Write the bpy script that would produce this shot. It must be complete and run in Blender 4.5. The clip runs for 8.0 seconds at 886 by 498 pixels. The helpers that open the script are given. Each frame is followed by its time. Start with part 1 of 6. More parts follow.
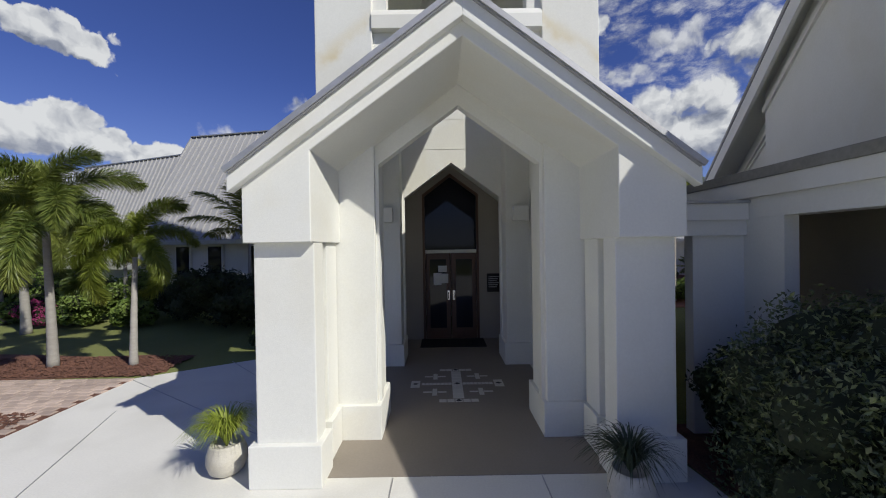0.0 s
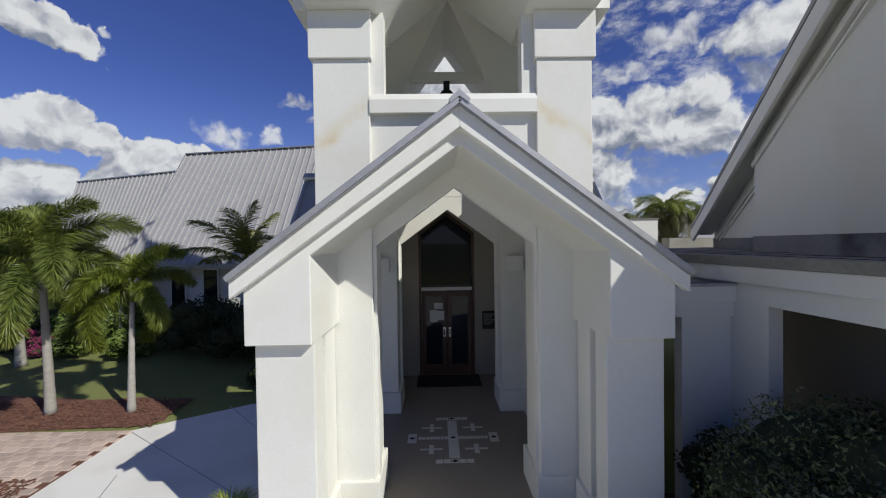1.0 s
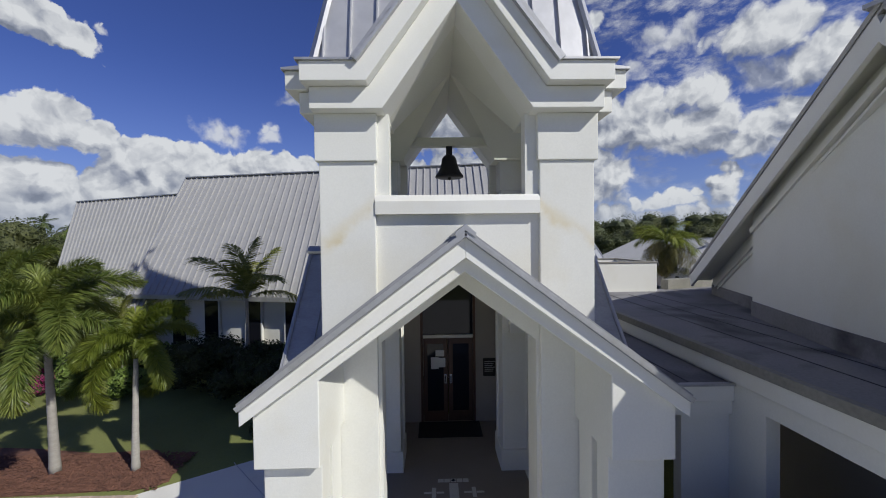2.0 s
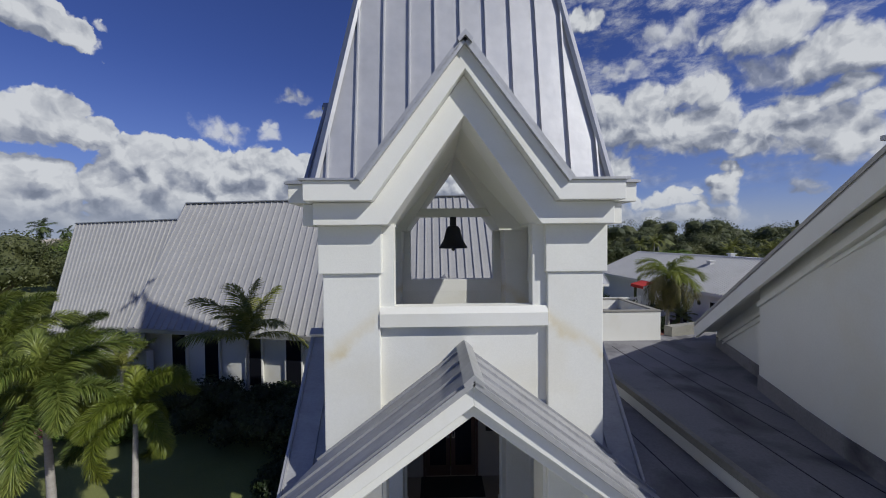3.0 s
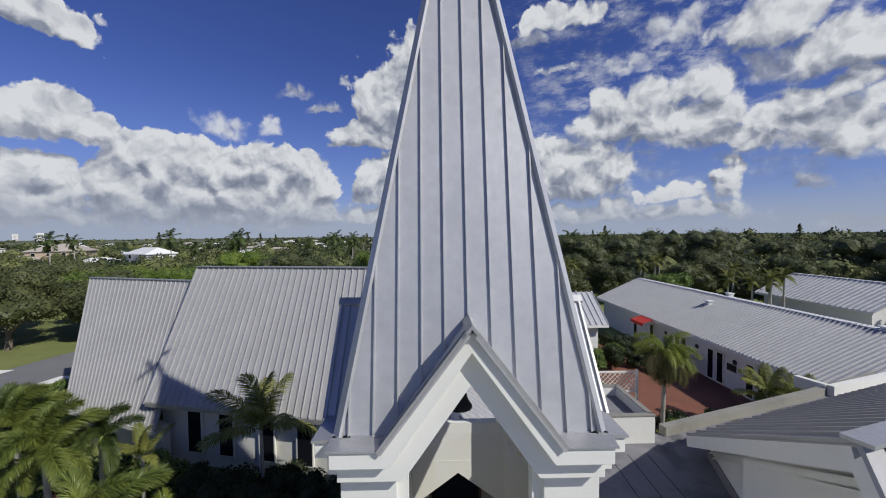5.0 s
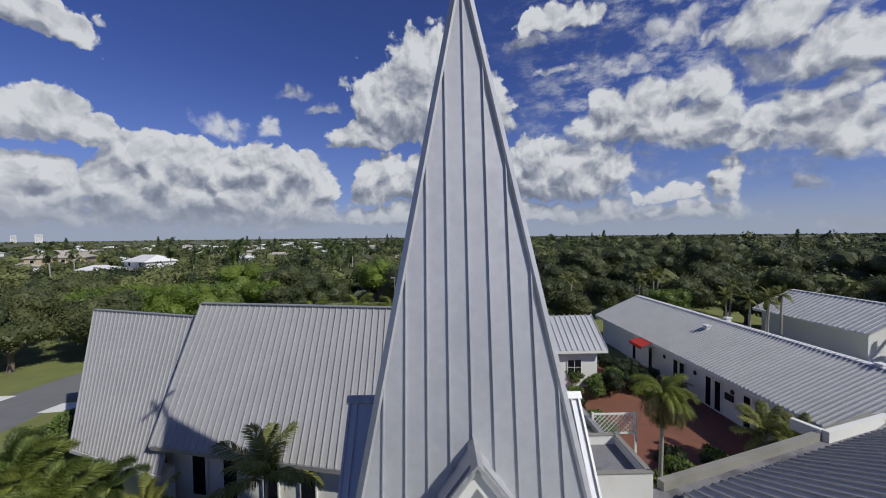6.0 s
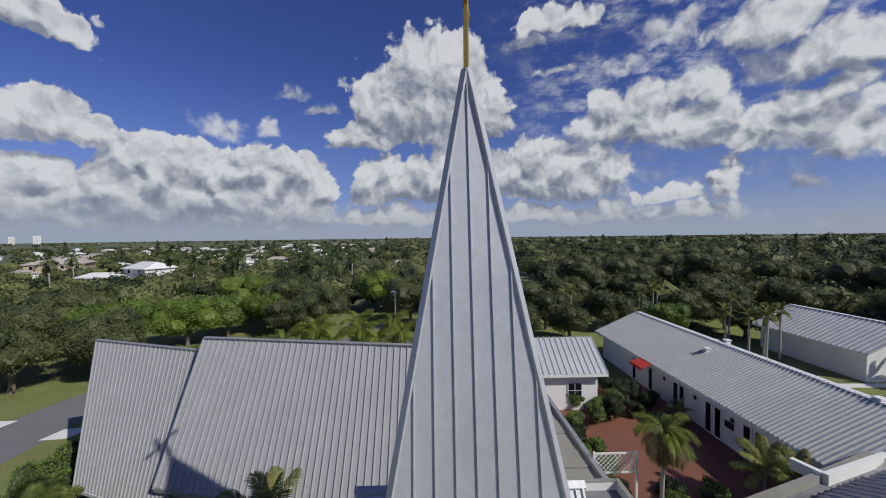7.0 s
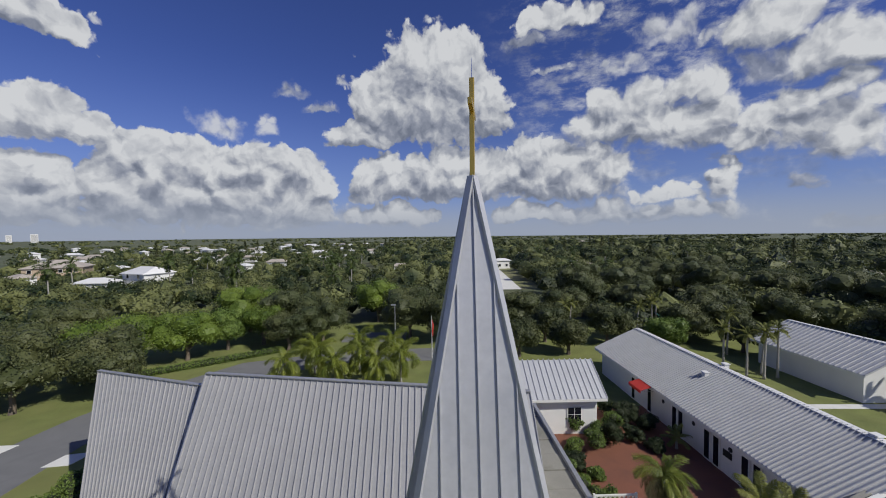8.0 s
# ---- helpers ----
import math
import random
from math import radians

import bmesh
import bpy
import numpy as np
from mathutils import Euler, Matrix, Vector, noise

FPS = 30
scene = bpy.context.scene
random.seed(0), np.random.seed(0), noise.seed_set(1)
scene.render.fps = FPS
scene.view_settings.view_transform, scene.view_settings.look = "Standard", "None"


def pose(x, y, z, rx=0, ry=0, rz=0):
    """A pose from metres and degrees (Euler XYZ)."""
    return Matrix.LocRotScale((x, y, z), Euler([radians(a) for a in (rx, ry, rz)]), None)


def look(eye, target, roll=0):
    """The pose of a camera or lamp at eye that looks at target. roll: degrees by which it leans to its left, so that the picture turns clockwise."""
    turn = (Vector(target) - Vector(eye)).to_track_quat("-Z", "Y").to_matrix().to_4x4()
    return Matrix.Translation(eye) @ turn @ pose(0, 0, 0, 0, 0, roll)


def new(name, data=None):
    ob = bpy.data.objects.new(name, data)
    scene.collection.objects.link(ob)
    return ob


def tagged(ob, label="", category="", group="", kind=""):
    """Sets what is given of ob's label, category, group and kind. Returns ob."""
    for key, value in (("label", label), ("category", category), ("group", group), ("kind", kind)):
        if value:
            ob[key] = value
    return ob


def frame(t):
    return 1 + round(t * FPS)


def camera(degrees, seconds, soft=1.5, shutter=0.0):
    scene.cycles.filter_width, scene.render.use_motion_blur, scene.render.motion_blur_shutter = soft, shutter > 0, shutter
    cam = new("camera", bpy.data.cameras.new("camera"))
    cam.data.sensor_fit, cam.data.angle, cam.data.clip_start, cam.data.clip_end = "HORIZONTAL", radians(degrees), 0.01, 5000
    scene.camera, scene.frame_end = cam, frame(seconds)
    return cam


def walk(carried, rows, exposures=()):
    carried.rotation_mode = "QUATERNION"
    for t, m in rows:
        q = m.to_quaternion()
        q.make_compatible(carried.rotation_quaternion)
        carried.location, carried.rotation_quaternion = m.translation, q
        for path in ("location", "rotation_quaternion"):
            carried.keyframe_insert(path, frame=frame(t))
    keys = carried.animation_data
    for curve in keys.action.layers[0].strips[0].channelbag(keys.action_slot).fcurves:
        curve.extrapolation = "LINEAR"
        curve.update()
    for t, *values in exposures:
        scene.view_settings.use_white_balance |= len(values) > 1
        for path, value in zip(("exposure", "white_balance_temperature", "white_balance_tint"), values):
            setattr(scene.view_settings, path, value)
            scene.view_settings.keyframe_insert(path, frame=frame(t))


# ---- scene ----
# the camera rises straight up in front of the tower
cam = camera(100.0, 8.0, 1.05)
walk(cam, [
    (0.0, pose(-0.226, -3.520, 2.319, 89.63, 0.89, -0.22)),
    (0.5, pose(-0.244, -3.558, 2.785, 89.50, 0.75, -0.86)),
    (1.0, pose(-0.231, -3.611, 3.350, 89.14, 0.83, -0.95)),
    (1.5, pose(-0.249, -3.704, 3.940, 89.03, 0.84, -1.11)),
    (3.0, pose(-0.351, -3.544, 6.014, 88.67, 0.50, -1.24)),
    (3.5, pose(-0.325, -3.608, 6.661, 88.60, 0.62, -1.18)),
    (4.0, pose(-0.357, -3.642, 7.390, 88.46, 0.57, -1.36)),
    (4.5, pose(-0.396, -3.817, 8.372, 87.99, 0.60, -1.11)),
    (5.0, pose(-0.428, -3.967, 9.408, 87.90, 0.56, -0.98)),
    (6.5, pose(-0.560, -4.159, 12.107, 88.09, 0.65, -1.20)),
    (7.0, pose(-0.611, -4.169, 12.980, 88.10, 0.69, -1.24)),
    (7.5, pose(-0.640, -4.170, 13.893, 88.10, 0.78, -1.07)),
    (8.0, pose(-0.726, -4.195, 14.936, 87.87, 0.60, -1.42)),
], [(0.0, -0.04, 6500, 8), (1.5, -0.04, 6450, 8), (3.0, -0.25, 6300, 9), (4.0, -0.18, 6300, 9), (5.0, -0.10, 6400, 9), (6.5, -0.25, 6350, 9), (8.0, -0.22, 6450, 9)])

# ---- world, sun and exposure ----
SUN = Vector((0.617, -0.463, 0.637)).normalized()      # towards the sun
world = bpy.data.worlds.new("sky")
scene.world = world
world.use_nodes = True


def build_sky():
    """Clear sky with cumulus: flat-based domes with round heads, loosened by noise and lit from the sun's side."""
    nt = world.node_tree
    N, L = nt.nodes, nt.links
    N.clear()

    def put(sock, v):
        if isinstance(v, (int, float)):
            sock.default_value = v
        else:
            L.new(v, sock)

    def m(op, a, b=0.0, c=0.0, clamp=False):
        n = N.new("ShaderNodeMath")
        n.operation, n.use_clamp = op, clamp
        for s, v in zip(n.inputs, (a, b, c)):
            put(s, v)
        return n.outputs[0]

    def span(v, lo, hi, a=0.0, b=1.0, smooth=True):
        n = N.new("ShaderNodeMapRange")
        n.interpolation_type = "SMOOTHSTEP" if smooth else "LINEAR"
        for s, q in zip(n.inputs, (v, lo, hi, a, b)):
            put(s, q)
        return n.outputs[0]

    def vec(op, a, b, c=(0, 0, 0)):
        n = N.new("ShaderNodeVectorMath")
        n.operation = op
        for s, v in zip(n.inputs, (a, b, c)):
            if isinstance(v, tuple):
                s.default_value = v
            else:
                L.new(v, s)
        return n

    def rgb(a, b, fac=1.0, blend="MIX"):
        n = N.new("ShaderNodeMix")
        n.data_type, n.blend_type = "RGBA", blend
        put(n.inputs[0], fac)
        for s, v in zip((n.inputs[6], n.inputs[7]), (a, b)):
            if isinstance(v, tuple):
                s.default_value = (*v, 1)
            else:
                L.new(v, s)
        return n.outputs[2]

    tc = N.new("ShaderNodeTexCoord")
    sep = N.new("ShaderNodeSeparateXYZ")
    L.new(tc.outputs["Generated"], sep.inputs[0])
    az, el = m("ARCTAN2", sep.outputs[0], sep.outputs[1]), m("ARCSINE", sep.outputs[2])
    com = N.new("ShaderNodeCombineXYZ")
    L.new(az, com.inputs[0])
    L.new(el, com.inputs[1])
    flat_at = com.outputs[0]

    def noise(at, scale, detail, rough=0.55, colour=False):
        n = N.new("ShaderNodeTexNoise")
        n.inputs["Scale"].default_value, n.inputs["Detail"].default_value, n.inputs["Roughness"].default_value = scale, detail, rough
        L.new(at, n.inputs["Vector"])
        return n.outputs["Color" if colour else "Fac"]

    def puffs(at, scale):
        n = N.new("ShaderNodeTexVoronoi")
        n.feature = "SMOOTH_F1"
        n.inputs["Smoothness"].default_value = 0.25
        n.inputs["Scale"].default_value, n.inputs["Detail"].default_value, n.inputs["Roughness"].default_value = scale, 2.0, 0.5
        L.new(at, n.inputs["Vector"])
        return n.outputs["Distance"]

    # uneven outlines: the place is pushed about at two scales
    push = vec("MULTIPLY_ADD", noise(flat_at, 7.0, 2.0, 0.5, True), (0.085, 0.06, 0), flat_at).outputs[0]
    push = vec("MULTIPLY_ADD", noise(flat_at, 32.0, 4.0, 0.6, True), (0.026, 0.026, 0), push).outputs[0]
    push = vec("ADD", push, (-0.0555, -0.043, 0)).outputs[0]
    near_sun = vec("ADD", push, (0.009, 0.019, 0)).outputs[0]
    far_up = vec("ADD", push, (0.014, 0.042, 0)).outputs[0]

    def domes(at, rows, seed, heads):
        """Highest value of all clouds at a place: azimuth, base, half width, height of each, in degrees."""
        g = random.Random(seed)
        up = N.new("ShaderNodeSeparateXYZ")
        L.new(at, up.inputs[0])
        best = None
        for a, b, w, h in rows:
            a, b, w, h = (radians(v) for v in (a, b - 0.06 * h, w * 1.14, h * 1.06))
            ovals = [(a, b + 0.25 * h, w * 1.0, h * 0.64)]
            for k in range(heads):
                t = radians(18 + (144 * (k + 0.5) / heads) + g.uniform(-10, 10))
                r = g.uniform(0.30, 0.44) * min(h, 1.3 * w)
                ovals.append((a + math.cos(t) * (w - r * 0.8), b + math.sin(t) ** 0.8 * (h - r), r * 1.12, r))
            near = None
            for ca, ce, rw, rh in ovals:
                d = vec("MULTIPLY_ADD", at, (1 / rw, 1 / rh, 0), (-ca / rw, -ce / rh, 0))
                ln = vec("LENGTH", d.outputs[0], (0, 0, 0)).outputs["Value"]
                near = ln if near is None else m("MINIMUM", near, ln)
            own = m("MINIMUM", m("SUBTRACT", 1.0, near), m("MULTIPLY_ADD", up.outputs[1], 2.8 / h, -2.8 * b / h))
            best = own if best is None else m("MAXIMUM", best, own)
        return best

    lumps = m("ADD", m("MULTIPLY", m("SUBTRACT", 0.40, puffs(push, 17.0)), 0.34), m("MULTIPLY", m("SUBTRACT", 0.40, puffs(push, 44.0)), 0.20))
    lumps_s = m("ADD", m("MULTIPLY", m("SUBTRACT", 0.40, puffs(near_sun, 17.0)), 0.34), m("MULTIPLY", m("SUBTRACT", 0.40, puffs(near_sun, 44.0)), 0.20))
    wisp = m("SUBTRACT", noise(flat_at, 15.0, 7.0, 0.62), 0.5)
    # away from the view broken cloud goes on
    away = m("MAXIMUM", span(m("ABSOLUTE", az), 0.95, 1.2), span(el, 0.58, 0.72))
    rest = m("MULTIPLY_ADD", away, 0.30, m("MULTIPLY_ADD", noise(flat_at, 3.2, 5.0), 2.2, -1.75))
    body, body_s = domes(push, CUMULUS, 4, 4), domes(far_up, CUMULUS, 4, 4)
    firm = m("MAXIMUM", m("ADD", m("ADD", body, 0.24), lumps), rest)
    soft_edge = span(az, 0.20, 0.45, 0.16, 0.42)
    heap = span(m("MULTIPLY_ADD", wisp, 0.45, firm), 0.0, soft_edge)
    thin = span(m("MULTIPLY_ADD", wisp, 1.9, m("ADD", m("ADD", domes(push, SHREDS, 9, 2), 0.42), lumps)), 0.0, 0.85, 0.0, 0.82)
    veil = m("MULTIPLY", span(noise(vec("MULTIPLY", flat_at, (1.0, 2.2, 1)).outputs[0], 9.0, 8.0, 0.66), 0.44, 0.68, 0.0, 0.70), m("MULTIPLY", span(az, 0.10, 0.40), span(el, 0.0, 0.25)))
    cover = m("MAXIMUM", m("MAXIMUM", heap, thin), veil)
    # bright heads towards the sun, grey bases, broad soft patches of shade
    slope = m("SUBTRACT", body, body_s)
    relief = m("SUBTRACT", lumps, lumps_s)
    broad = m("SUBTRACT", noise(flat_at, 6.0, 4.0), 0.5)
    lit = m("ADD", m("MULTIPLY_ADD", m("MINIMUM", m("MAXIMUM", slope, -0.30), 0.35), 0.85, m("MULTIPLY", relief, 1.35)), m("MULTIPLY_ADD", broad, 0.8, m("MULTIPLY_ADD", wisp, 0.5, 0.575)), clamp=True)
    ramp = N.new("ShaderNodeValToRGB")
    cr = ramp.color_ramp
    cr.elements[0].position, cr.elements[0].color = 0.12, (0.25, 0.28, 0.36, 1)
    cr.elements[1].position, cr.elements[1].color = 0.95, (0.97, 0.98, 1.0, 1)
    for pos, col in ((0.40, (0.42, 0.45, 0.54, 1)), (0.66, (0.70, 0.72, 0.77, 1))):
        cr.elements.new(pos).color = col
    L.new(lit, ramp.inputs[0])
    sky = N.new("ShaderNodeTexSky")
    sky.sky_type, sky.sun_disc = "NISHITA", False
    sky.sun_elevation, sky.sun_rotation = math.asin(SUN.z), math.atan2(SUN.x, SUN.y)
    sky.air_density, sky.dust_density, sky.ozone_density = 1.0, 0.15, 3.0
    blue = rgb(sky.outputs[0], (SKY_GAIN * 0.76, SKY_GAIN * 0.83, SKY_GAIN * 1.58), 1.0, "MULTIPLY")
    low = m("SUBTRACT", 1.0, m("MULTIPLY", m("MAXIMUM", el, 0.0), 1 / 0.42), clamp=True)
    blue = rgb(blue, (2.6, 3.6, 6.0), m("MULTIPLY", m("MULTIPLY", low, low), 0.75))
    white = rgb(ramp.outputs[0], (CLOUD_GAIN,) * 3, 1.0, "MULTIPLY")
    both = rgb(blue, white, m("MULTIPLY", cover, 0.97))
    # pale haze low over the land
    both = rgb(both, (3.7, 4.1, 5.0), span(el, 0.0, 0.12, 0.85, 0.0))
    bg = N.new("ShaderNodeBackground")
    L.new(both, bg.inputs[0])
    bg.inputs[1].default_value = 0.1
    out = N.new("ShaderNodeOutputWorld")
    L.new(bg.outputs[0], out.inputs[0])


# clouds ahead: azimuth, base, half width and height, in degrees
CUMULUS = [(-44.8, 10.8, 5.4, 5.7), (-46.3, 1.7, 4.1, 8.3), (-37.8, 1.8, 4.9, 11.5), (-32.4, 1.9, 5.1, 11.4), (-25.7, 1.9, 5.5, 11.6), (-20.2, 2.0, 5.8, 11.0),
           (0.1, 14.1, 10.6, 15.9), (-10.8, 12.9, 4.3, 4.4), (-5.0, 5.4, 7.0, 8.0), (4.8, 5.3, 7.1, 9.1), (15.1, 5.3, 5.3, 10.2), (21.2, 5.2, 7.2, 9.0)]
CUMULUS += [(25.0, 11.8, 4.7, 8.1), (31.1, 11.1, 4.8, 9.6), (35.4, 10.6, 4.4, 10.8), (41.4, 9.3, 3.8, 6.4), (45.1, 8.8, 2.7, 7.5), (48.9, 7.9, 3.3, 9.5),
            (42.4, 20.4, 3.9, 5.2), (48.1, 16.6, 4.0, 5.9), (32.8, 4.2, 4.4, 2.5), (38.3, 4.1, 1.7, 5.7), (-45.7, 21.0, 3.8, 4.0), (19.3, 27.4, 5.8, 3.8),
            (15.0, 2.0, 6.0, 3.4), (25.5, 1.9, 6.0, 3.6), (35.0, 1.8, 5.0, 2.8), (-6.0, 2.0, 6.5, 3.6)]
SHREDS = [(-20.3, 19.5, 1.8, 2.1), (-16.4, 17.6, 1.8, 1.2), (-29.3, 13.3, 2.5, 3.3), (-23.0, 13.8, 1.4, 3.2), (-13.1, 21.2, 1.0, 1.9), (14.2, 25.6, 2.6, 2.1),
          (32.9, 23.2, 2.9, 4.1), (37.4, 22.3, 2.2, 2.0), (45.5, 4.8, 1.1, 2.0), (-41.0, 23.2, 0.6, 1.0), (24.0, 1.5, 8.4, 3.2), (35.6, 1.4, 6.5, 2.8),
          (-8.6, 1.7, 6.3, 3.6), (17.6, 22.2, 2.8, 1.0), (26.5, 20.3, 3.2, 3.3), (-20.8, 1.2, 6.7, 2.4), (42.1, 17.0, 2.9, 4.5), (-41.7, 1.1, 6.8, 2.8), (49.1, 0.5, 2.4, 1.7)]
SKY_GAIN = 0.55
CLOUD_GAIN = 7.6
build_sky()
sun_data = bpy.data.lights.new("sun", "SUN")
sun_data.energy, sun_data.angle, sun_data.color = 4.3, radians(0.5), (1.0, 0.965, 0.91)
sun = new("sun", sun_data)
sun.matrix_world = look(SUN * 60, (0, 0, 0))


# ---- materials ----
def material(name, base, rough=0.7, metal=0.0, var=0.12, scale=3.0, fine=60.0, bump=0.15, bump_scale=None, stain=None, stain_scale=0.7, stain_amount=0.5, spec=0.5, per_object=0.0, coat=0.0, stretch=(1, 1, 1)):
    """Noise at two scales over a base colour, with fine relief, and stains of their own colour if given."""
    mat = bpy.data.materials.new(name)
    mat.use_nodes = True
    nt = mat.node_tree
    N, L = nt.nodes, nt.links
    b = N["Principled BSDF"]
    b.inputs["Roughness"].default_value, b.inputs["Metallic"].default_value = rough, metal
    b.inputs["Specular IOR Level"].default_value = spec
    b.inputs["Coat Weight"].default_value = coat
    tc = N.new("ShaderNodeTexCoord")
    geo = N.new("ShaderNodeNewGeometry")
    mp = N.new("ShaderNodeMapping")
    mp.inputs["Scale"].default_value = stretch
    L.new(geo.outputs["Position"], mp.inputs[0])
    n1 = N.new("ShaderNodeTexNoise")
    n1.inputs["Scale"].default_value, n1.inputs["Detail"].default_value = scale, 5
    n2 = N.new("ShaderNodeTexNoise")
    n2.inputs["Scale"].default_value, n2.inputs["Detail"].default_value = fine, 3
    for n in (n1, n2):
        L.new(mp.outputs[0], n.inputs["Vector"])
    add = N.new("ShaderNodeMath")
    add.operation = "ADD"
    L.new(n1.outputs["Fac"], add.inputs[0])
    L.new(n2.outputs["Fac"], add.inputs[1])
    rng = N.new("ShaderNodeMapRange")
    rng.inputs[1].default_value, rng.inputs[2].default_value = 0.6, 1.4
    rng.inputs[3].default_value, rng.inputs[4].default_value = 1 - var, 1 + var
    L.new(add.outputs[0], rng.inputs[0])
    fac = rng.outputs[0]
    if per_object:
        oi = N.new("ShaderNodeObjectInfo")
        r2 = N.new("ShaderNodeMapRange")
        r2.inputs[3].default_value, r2.inputs[4].default_value = 1 - per_object, 1 + per_object
        L.new(oi.outputs["Random"], r2.inputs[0])
        mu = N.new("ShaderNodeMath")
        mu.operation = "MULTIPLY"
        L.new(fac, mu.inputs[0])
        L.new(r2.outputs[0], mu.inputs[1])
        fac = mu.outputs[0]
    sc = N.new("ShaderNodeVectorMath")
    sc.operation = "SCALE"
    sc.inputs[0].default_value = base
    L.new(fac, sc.inputs["Scale"])
    col = sc.outputs[0]
    if stain:
        n3 = N.new("ShaderNodeTexNoise")
        n3.inputs["Scale"].default_value, n3.inputs["Detail"].default_value, n3.inputs["Distortion"].default_value = stain_scale, 6, 0.6
        L.new(mp.outputs[0], n3.inputs["Vector"])
        r3 = N.new("ShaderNodeMapRange")
        r3.inputs[1].default_value, r3.inputs[2].default_value, r3.inputs[4].default_value = 0.5, 0.72, stain_amount
        L.new(n3.outputs["Fac"], r3.inputs[0])
        mx = N.new("ShaderNodeMix")
        mx.data_type = "RGBA"
        L.new(r3.outputs[0], mx.inputs[0])
        L.new(col, mx.inputs[6])
        mx.inputs[7].default_value = (*stain, 1)
        col = mx.outputs[2]
    L.new(col, b.inputs["Base Color"])
    if bump:
        nb = N.new("ShaderNodeTexNoise")
        nb.inputs["Scale"].default_value, nb.inputs["Detail"].default_value = bump_scale or fine, 4
        L.new(mp.outputs[0], nb.inputs["Vector"])
        bp = N.new("ShaderNodeBump")
        bp.inputs["Strength"].default_value, bp.inputs["Distance"].default_value = bump, 0.02
        L.new(nb.outputs["Fac"], bp.inputs["Height"])
        L.new(bp.outputs[0], b.inputs["Normal"])
    return mat


def leafy(name, base, tip, rough=0.45, trans=0.25, scale=0.6, SPREAD=(-0.2, 0.5), spec=0.35):
    """Foliage: two greens mixed per island and by noise, thin enough to let some light through."""
    mat = bpy.data.materials.new(name)
    mat.use_nodes = True
    nt = mat.node_tree
    N, L = nt.nodes, nt.links
    b = N["Principled BSDF"]
    b.inputs["Roughness"].default_value = rough
    b.inputs["Specular IOR Level"].default_value = spec
    geo = N.new("ShaderNodeNewGeometry")
    no = N.new("ShaderNodeTexNoise")
    no.inputs["Scale"].default_value, no.inputs["Detail"].default_value = scale, 3
    L.new(geo.outputs["Position"], no.inputs["Vector"])
    ad = N.new("ShaderNodeMath")
    ad.operation = "MULTIPLY_ADD"
    ad.use_clamp = True
    L.new(geo.outputs["Random Per Island"], ad.inputs[0])
    ad.inputs[1].default_value = 0.6
    r = N.new("ShaderNodeMapRange")
    r.inputs[1].default_value, r.inputs[2].default_value, r.inputs[3].default_value, r.inputs[4].default_value = 0.35, 0.65, SPREAD[0], SPREAD[1]
    L.new(no.outputs["Fac"], r.inputs[0])
    L.new(r.outputs[0], ad.inputs[2])
    mx = N.new("ShaderNodeMix")
    mx.data_type = "RGBA"
    L.new(ad.outputs[0], mx.inputs[0])
    mx.inputs[6].default_value, mx.inputs[7].default_value = (*base, 1), (*tip, 1)
    L.new(mx.outputs[2], b.inputs["Base Color"])
    tr = N.new("ShaderNodeBsdfTranslucent")
    L.new(mx.outputs[2], tr.inputs[0])
    ms = N.new("ShaderNodeMixShader")
    ms.inputs[0].default_value = trans
    L.new(b.outputs[0], ms.inputs[1])
    L.new(tr.outputs[0], ms.inputs[2])
    L.new(ms.outputs[0], N["Material Output"].inputs[0])
    return mat


def plain_glass(name, tint, rough=0.04):
    mat = material(name, tint, rough, 0.0, 0.05, 2.0, 30.0, 0.0, spec=0.28)
    return mat


M = {}
M["stucco"] = material("white_stucco", (0.725, 0.72, 0.66), 0.85, 0, 0.045, 1.2, 40, 0.10, 90, stain=(0.63, 0.57, 0.40), stain_scale=0.75, stain_amount=0.30)
STREAK = (5.85, 0.75)


